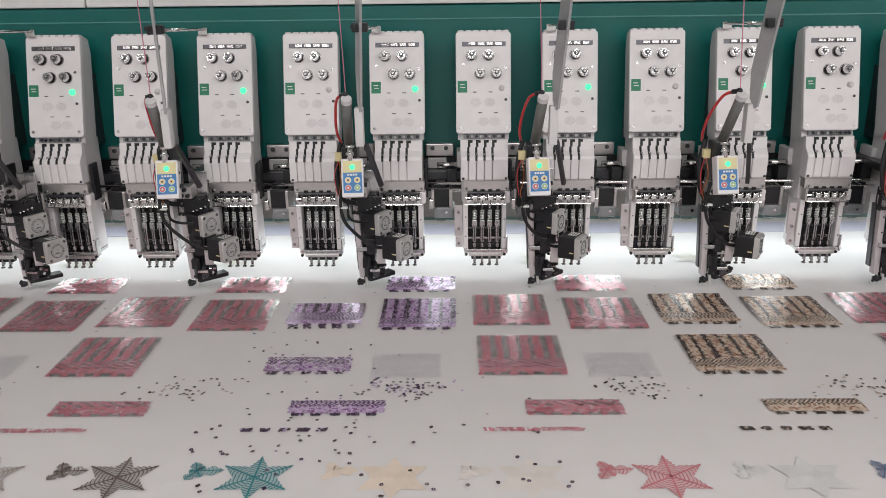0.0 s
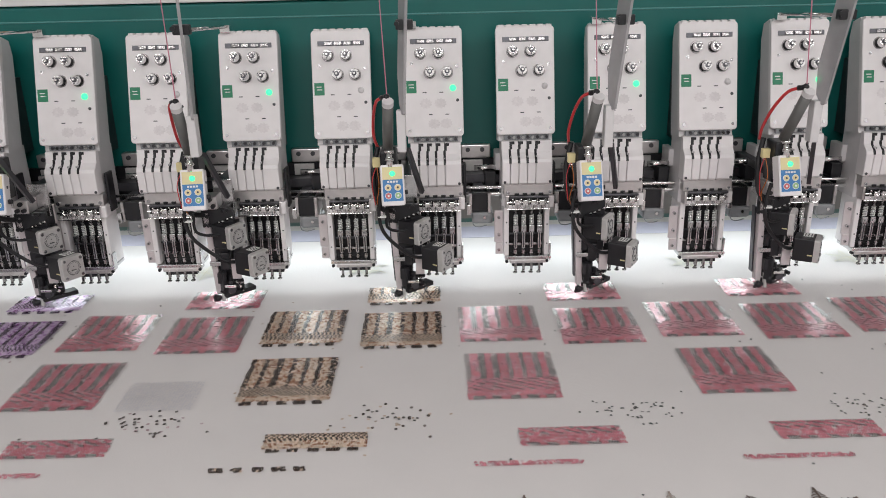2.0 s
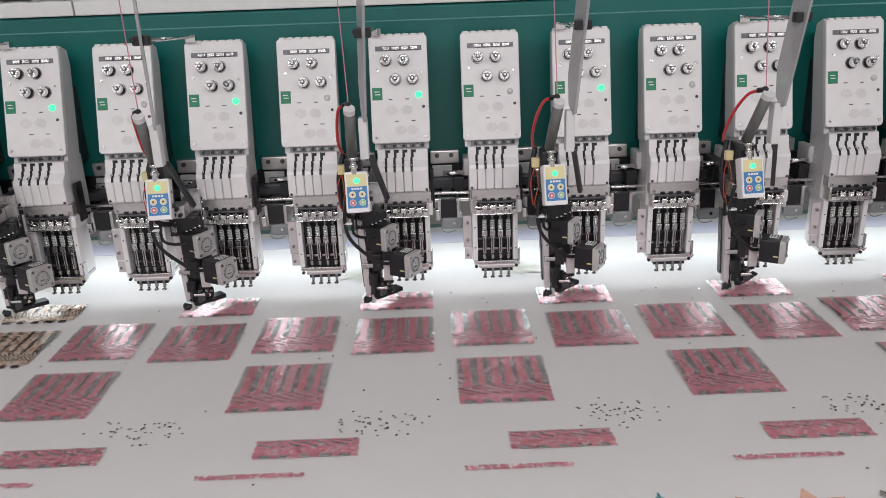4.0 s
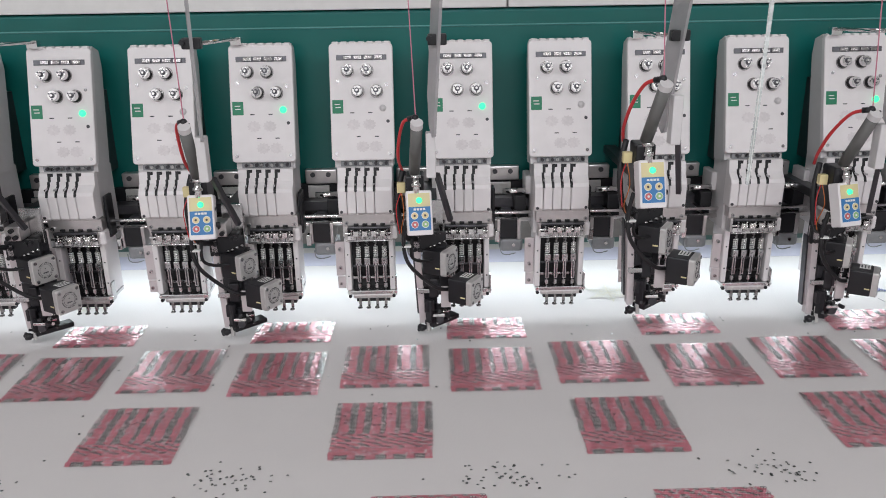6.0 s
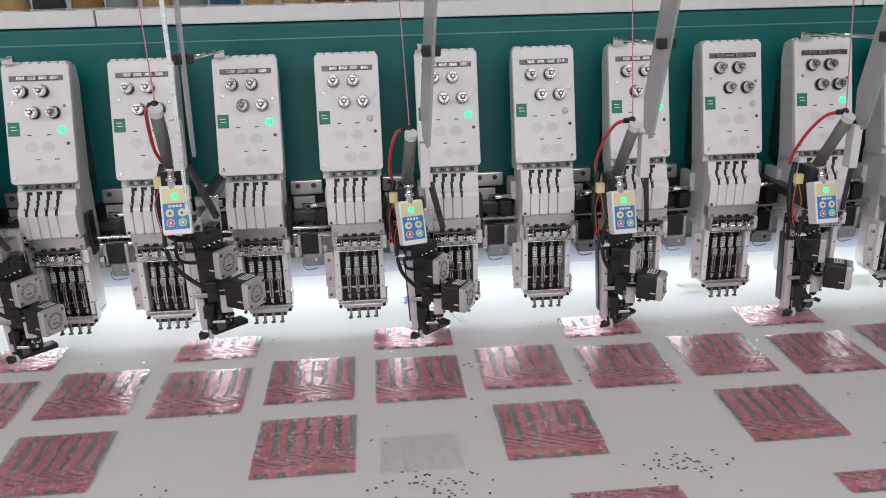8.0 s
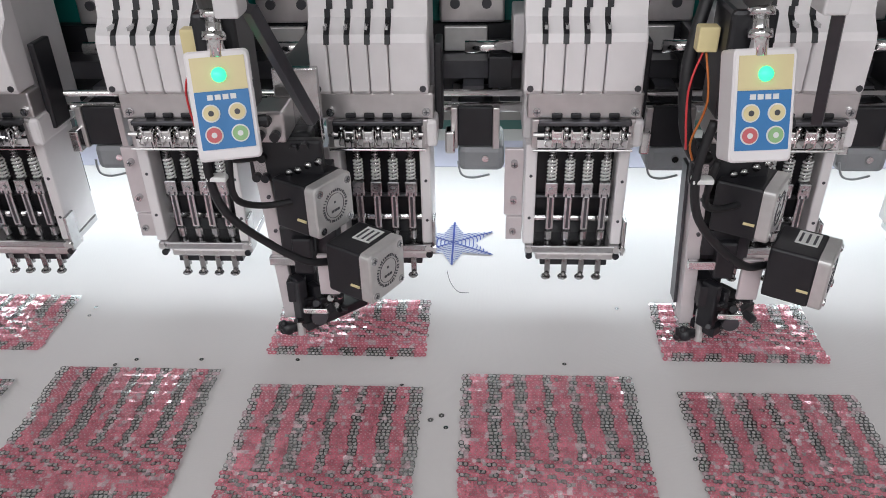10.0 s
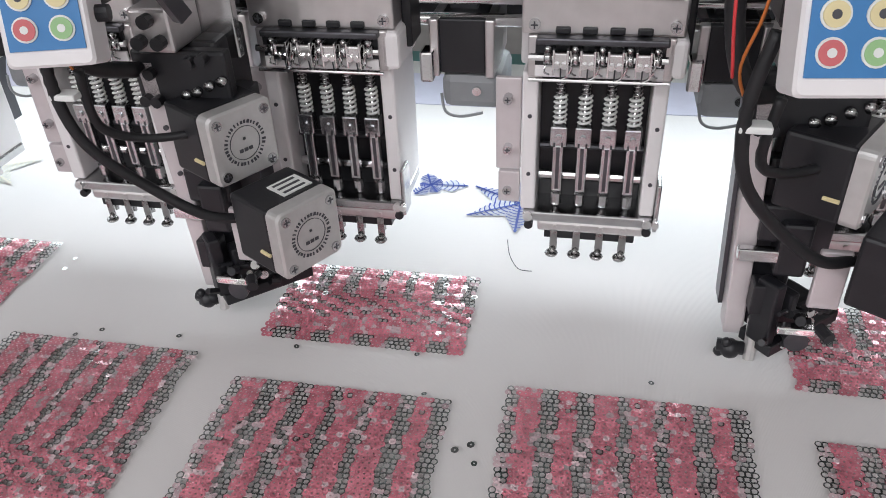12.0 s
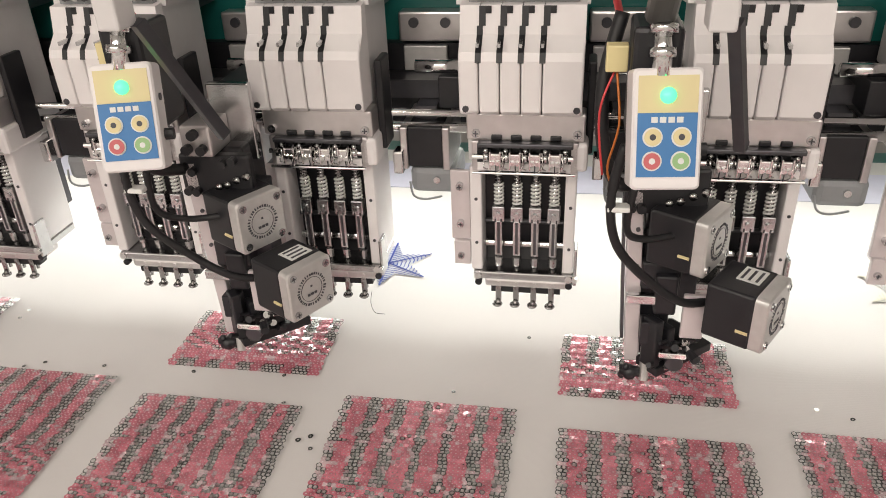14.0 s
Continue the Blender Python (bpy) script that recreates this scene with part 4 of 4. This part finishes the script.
def loose_sequins():
    rng = random.Random(21)
    for k in HEADS:
        c = colours_of(k)
        spots = []
        if k % 2 == 0:
            for i in range(85 if k == 4 else 46):
                spots.append((k * PITCH + 0.045 + rng.gauss(0, 0.032), -0.475 + rng.gauss(0, 0.017), rng.choice((0, 0, 0, 1)), rng.gauss(0, 0.1), rng.gauss(0, 0.1), 0))
        else:
            for i in range(60 if k == 3 else 4):
                spots.append((k * PITCH + rng.uniform(-0.05, 0.20), rng.uniform(-0.66, -0.30), rng.choice((0, 0, 0, 1)), rng.gauss(0, 0.1), rng.gauss(0, 0.1), 0))
        for i in range(7):
            spots.append((k * PITCH + rng.uniform(-0.08, 0.08), rng.uniform(-0.29, -0.02), rng.choice((0, 1, 1)), rng.gauss(0, 0.1), rng.gauss(0, 0.1), 0))
        ob = new("sequin_scatter", sequin_mesh("sequin_scatter", spots, [SEQ["plum" if c is PURPLES else "umber" if k < 9 else "dark"], SEQ["dark" if k > 8 else c[1]], SEQ[c[0]]], 0.0018 if k > 8 else 0.00225))
        ob.parent = cloth
        tagged(ob, "loose scattered sequins on the fabric", kind="stuff")
    for k in (3, 4, 5):
        spots = [(k * PITCH + rng.uniform(-0.08, 0.09), rng.uniform(-0.75, -0.57), rng.choice((0, 0, 1)), rng.gauss(0, 0.1), rng.gauss(0, 0.1), 0) for i in range(16)]
        ob = new("sequin_scatter", sequin_mesh("sequin_scatter", spots, [SEQ["plum"], SEQ["umber"], SEQ["purple"]], 0.0027))
        ob.parent = cloth
        tagged(ob, "loose dark sequins spilled on the fabric", kind="stuff")
    for dx, dy in ((3.435, -0.163), (3.427, -0.168)):
        ob = new("loose_sequin", sequin_mesh("loose_sequin", [(0, 0, 0, 0.05, 0.05, 0)], [SEQ["dark"]]))
        ob.parent = cloth
        ob.location = (dx, dy, 0)


loose_sequins()
part("stray_thread", tube(B(), [(3.430, 0.040, CLOTH_Z + 0.001), (3.434, 0.020, CLOTH_Z + 0.0012), (3.442, 0.004, CLOTH_Z + 0.001), (3.452, 0.002, CLOTH_Z + 0.001)], 0.0003, 5), INK, cloth, "fine dark stray thread", True)


def ribbon(verts, faces, a, b, w, z):
    d = Vector((b[0] - a[0], b[1] - a[1]))
    if d.length < 1e-6:
        return
    n = Vector((-d.y, d.x)).normalized() * w / 2
    i = len(verts)
    for p, s in ((a, 1), (b, 1), (b, -1), (a, -1)):
        verts.append((p[0] + n.x * s, p[1] + n.y * s, z))
    faces.append((i, i + 1, i + 2, i + 3))


def star_mesh(arms, rings, width, filled, tint):
    """A stitched star: arms are (clock angle, length, half width for each metre from the tip); ribs of thread run back from each spine like fishbones."""
    verts, faces, slots = [], [], []
    z = CLOTH_Z + 0.0007
    rng = random.Random(len(arms) * 31 + rings)
    for a, radius, taper in arms:
        out, side = Vector((math.sin(a), math.cos(a))), Vector((math.cos(a), -math.sin(a)))

        def at(r, w):
            p = out * r + side * w
            return (p.x, p.y)

        notch = radius * taper / (taper + 0.577)
        i0 = len(verts)
        for p in ((0, 0), at(notch, -notch * 0.577), at(radius, 0), at(notch, notch * 0.577)):
            verts.append((*p, CLOTH_Z + 0.0001))
        faces.append((i0, i0 + 3, i0 + 2, i0 + 1))
        if width <= 0:
            slots += [1] * (len(faces) - len(slots))
            continue
        slots.append(1)
        for q in range(1, rings + 1):
            r = radius * (q + 0.2) / (rings + 0.9)
            for way in (-1, 1):
                half = 0.0
                for step in range(6):
                    back = r - 0.42 * half
                    half = min(back * 0.577, (radius - back) * taper)
                w = width * rng.uniform(0.75, 1.2)
                mid = at(r - 0.12 * half, way * half * 0.55)
                ribbon(verts, faces, at(r, 0), mid, w, z)
                ribbon(verts, faces, mid, at(r - 0.42 * half, way * half), w, z)
        ribbon(verts, faces, (0, 0), at(radius, 0), width * 1.7, z + 0.0003)
        slots += [0] * (len(faces) - len(slots))
    me = bpy.data.meshes.new("stitched_star")
    me.from_pydata(verts, [], faces)
    me.materials.append(STAR_MATS[tint])
    me.materials.append(STAR_MATS[tint] if filled else STAR_VEILS[tint])
    me.polygons.foreach_set("material_index", slots)
    return me


STAR_TINTS = {
    "dark brown": (0.12, 0.085, 0.07), "teal": (0.02, 0.20, 0.22), "orange": (0.70, 0.59, 0.49), "peach": (0.67, 0.615, 0.57), "red": (0.58, 0.19, 0.21),
    "pale grey": (0.60, 0.595, 0.585), "blue": (0.03, 0.06, 0.30), "slate blue": (0.13, 0.17, 0.28), "grey brown": (0.34, 0.28, 0.25), "coral": (0.66, 0.38, 0.29), "pale yellow": (0.70, 0.665, 0.56), "pale pink": (0.695, 0.65, 0.642),
}
STAR_MATS = {n: material("satin_thread", c, 0.45, vary=0.2, grain=500, island=0.6) for n, c in STAR_TINTS.items()}
def veil_share(tint):
    return 0.2 if tint in ("blue", "pale yellow", "pale pink") else 0.45


# the veil of loose thread between the ribs, half fabric in colour
STAR_VEILS = {n: material("thread_veil", tuple(0.66 * (1 - veil_share(n)) + veil_share(n) * v for v in c), 0.7, vary=0.12, grain=300) for n, c in STAR_TINTS.items()}
SIX = [(math.tau * i / 6, 0.048 if i % 3 else 0.043, 0.52) for i in range(6)]
SIX_BACK = [(math.tau * i / 6, 0.047 if i % 3 else 0.044, 0.42) for i in range(6)]
BIRD = [(-0.35, 0.020, 1.3), (0.55, 0.013, 1.5), (1.50, 0.032, 0.8), (2.55, 0.014, 1.5), (-2.6, 0.020, 1.3), (-1.5, 0.010, 1.6)]
FRONT_STARS = {1: "grey brown", 2: "dark brown", 3: "teal", 4: "orange", 5: "peach", 6: "red", 7: "pale grey", 8: "slate blue", 9: "dark brown", 10: "grey brown", 11: "dark brown", 12: "coral", 13: "grey brown"}


def stars():
    made = {}

    def put(name, tint, x, y, arms, rings, width, filled):
        k = (id(arms), width, tint)
        if k not in made:
            made[k] = star_mesh(arms, rings, width, filled, tint)
        ob = new(name, made[k])
        ob.parent = cloth
        ob.location = (x, y, 0)
        tagged(ob, tint + " stitched thread star")

    for k in HEADS:
        tint = FRONT_STARS.get(k, ("dark brown", "grey brown", "teal", "coral")[k % 4])
        soft = tint in ("orange", "peach", "pale grey", "coral")
        put("stitched_star", tint, k * PITCH + 0.042, -0.693, SIX, 9, 0 if soft else 0.0014, soft)
        put("small_star", tint, k * PITCH - 0.031, -0.680, BIRD, 6, 0 if soft else 0.0010, soft)
    back = {21: "blue", 20: "blue"}
    for k in HEADS:
        tint = back.get(k, ("pale yellow", "pale pink", "pale yellow")[k % 3])
        if k == 20:
            put("small_star", tint, k * PITCH + 0.055, 0.116, BIRD, 6, 0.0010, False)
        elif k == 21 or (k % 2 == 0 and k % 3 != 1):
            put("stitched_star", tint, k * PITCH - 0.031, 0.095, SIX_BACK, 10, 0.0011, False)
    faint = SEQ_FAINT
    for k in HEADS:
        if k in (0, 4, 6, 20):
            ob = new("stitched_square", faint)
            ob.parent = cloth
            ob.location = (k * PITCH - 0.012, -0.362, 0)
            tagged(ob, "faint pale grey stitched square")


def faint_square():
    verts, faces = [], []
    rng = random.Random(9)
    for j in range(36):
        for i in range(27):
            if rng.random() < 0.12:
                continue
            x = i * 0.004 + rng.uniform(0, 0.0012)
            ribbon(verts, faces, (x, -j * 0.0023), (x + 0.0030, -j * 0.0023 + 0.0008), 0.0009, CLOTH_Z + 0.0006)
    me = bpy.data.meshes.new("stitched_square")
    me.from_pydata(verts, [], faces)
    me.materials.append(material("pale_grey_thread", (0.58, 0.57, 0.61), 0.6, vary=0.1))
    return me


SEQ_FAINT = faint_square()
stars()

# ---- motion ----

# the frame carries the fabric to and fro along the machine, one row of sequins each way
CARRIAGE = [(0, -0.015), (0.5, -0.042), (1, -0.068), (1.5, -0.097), (2, -0.121), (2.45, -0.145), (2.6, -0.147), (2.75, -0.142), (4.8, -0.040), (5, -0.030), (5.25, -0.014), (5.5, -0.007), (5.75, -0.010), (6, -0.021),
            (6.5, -0.049), (7, -0.073), (7.5, -0.103), (8, -0.133), (8.3, -0.148), (8.5, -0.152), (8.7, -0.148), (9, -0.134), (9.2, -0.124), (11.15, -0.014), (11.42, -0.003), (11.7, -0.009), (12, -0.024), (12.5, -0.0442), (13, -0.069),
            (13.5, -0.0903), (14, -0.1151)]

# small steps across the machine, at some of those times
ADVANCE = {8.7: -0.002, 9: -0.004, 9.2: -0.004, 11.15: 0.003, 11.42: 0.0034, 11.7: 0.0028, 12: 0.001, 12.5: -0.001, 13: -0.0013, 13.5: -0.0014, 14: -0.001}


def motions():
    walk(cloth, [(t, pose(x, ADVANCE.get(t, 0), 0)) for t, x in CARRIAGE])


motions()
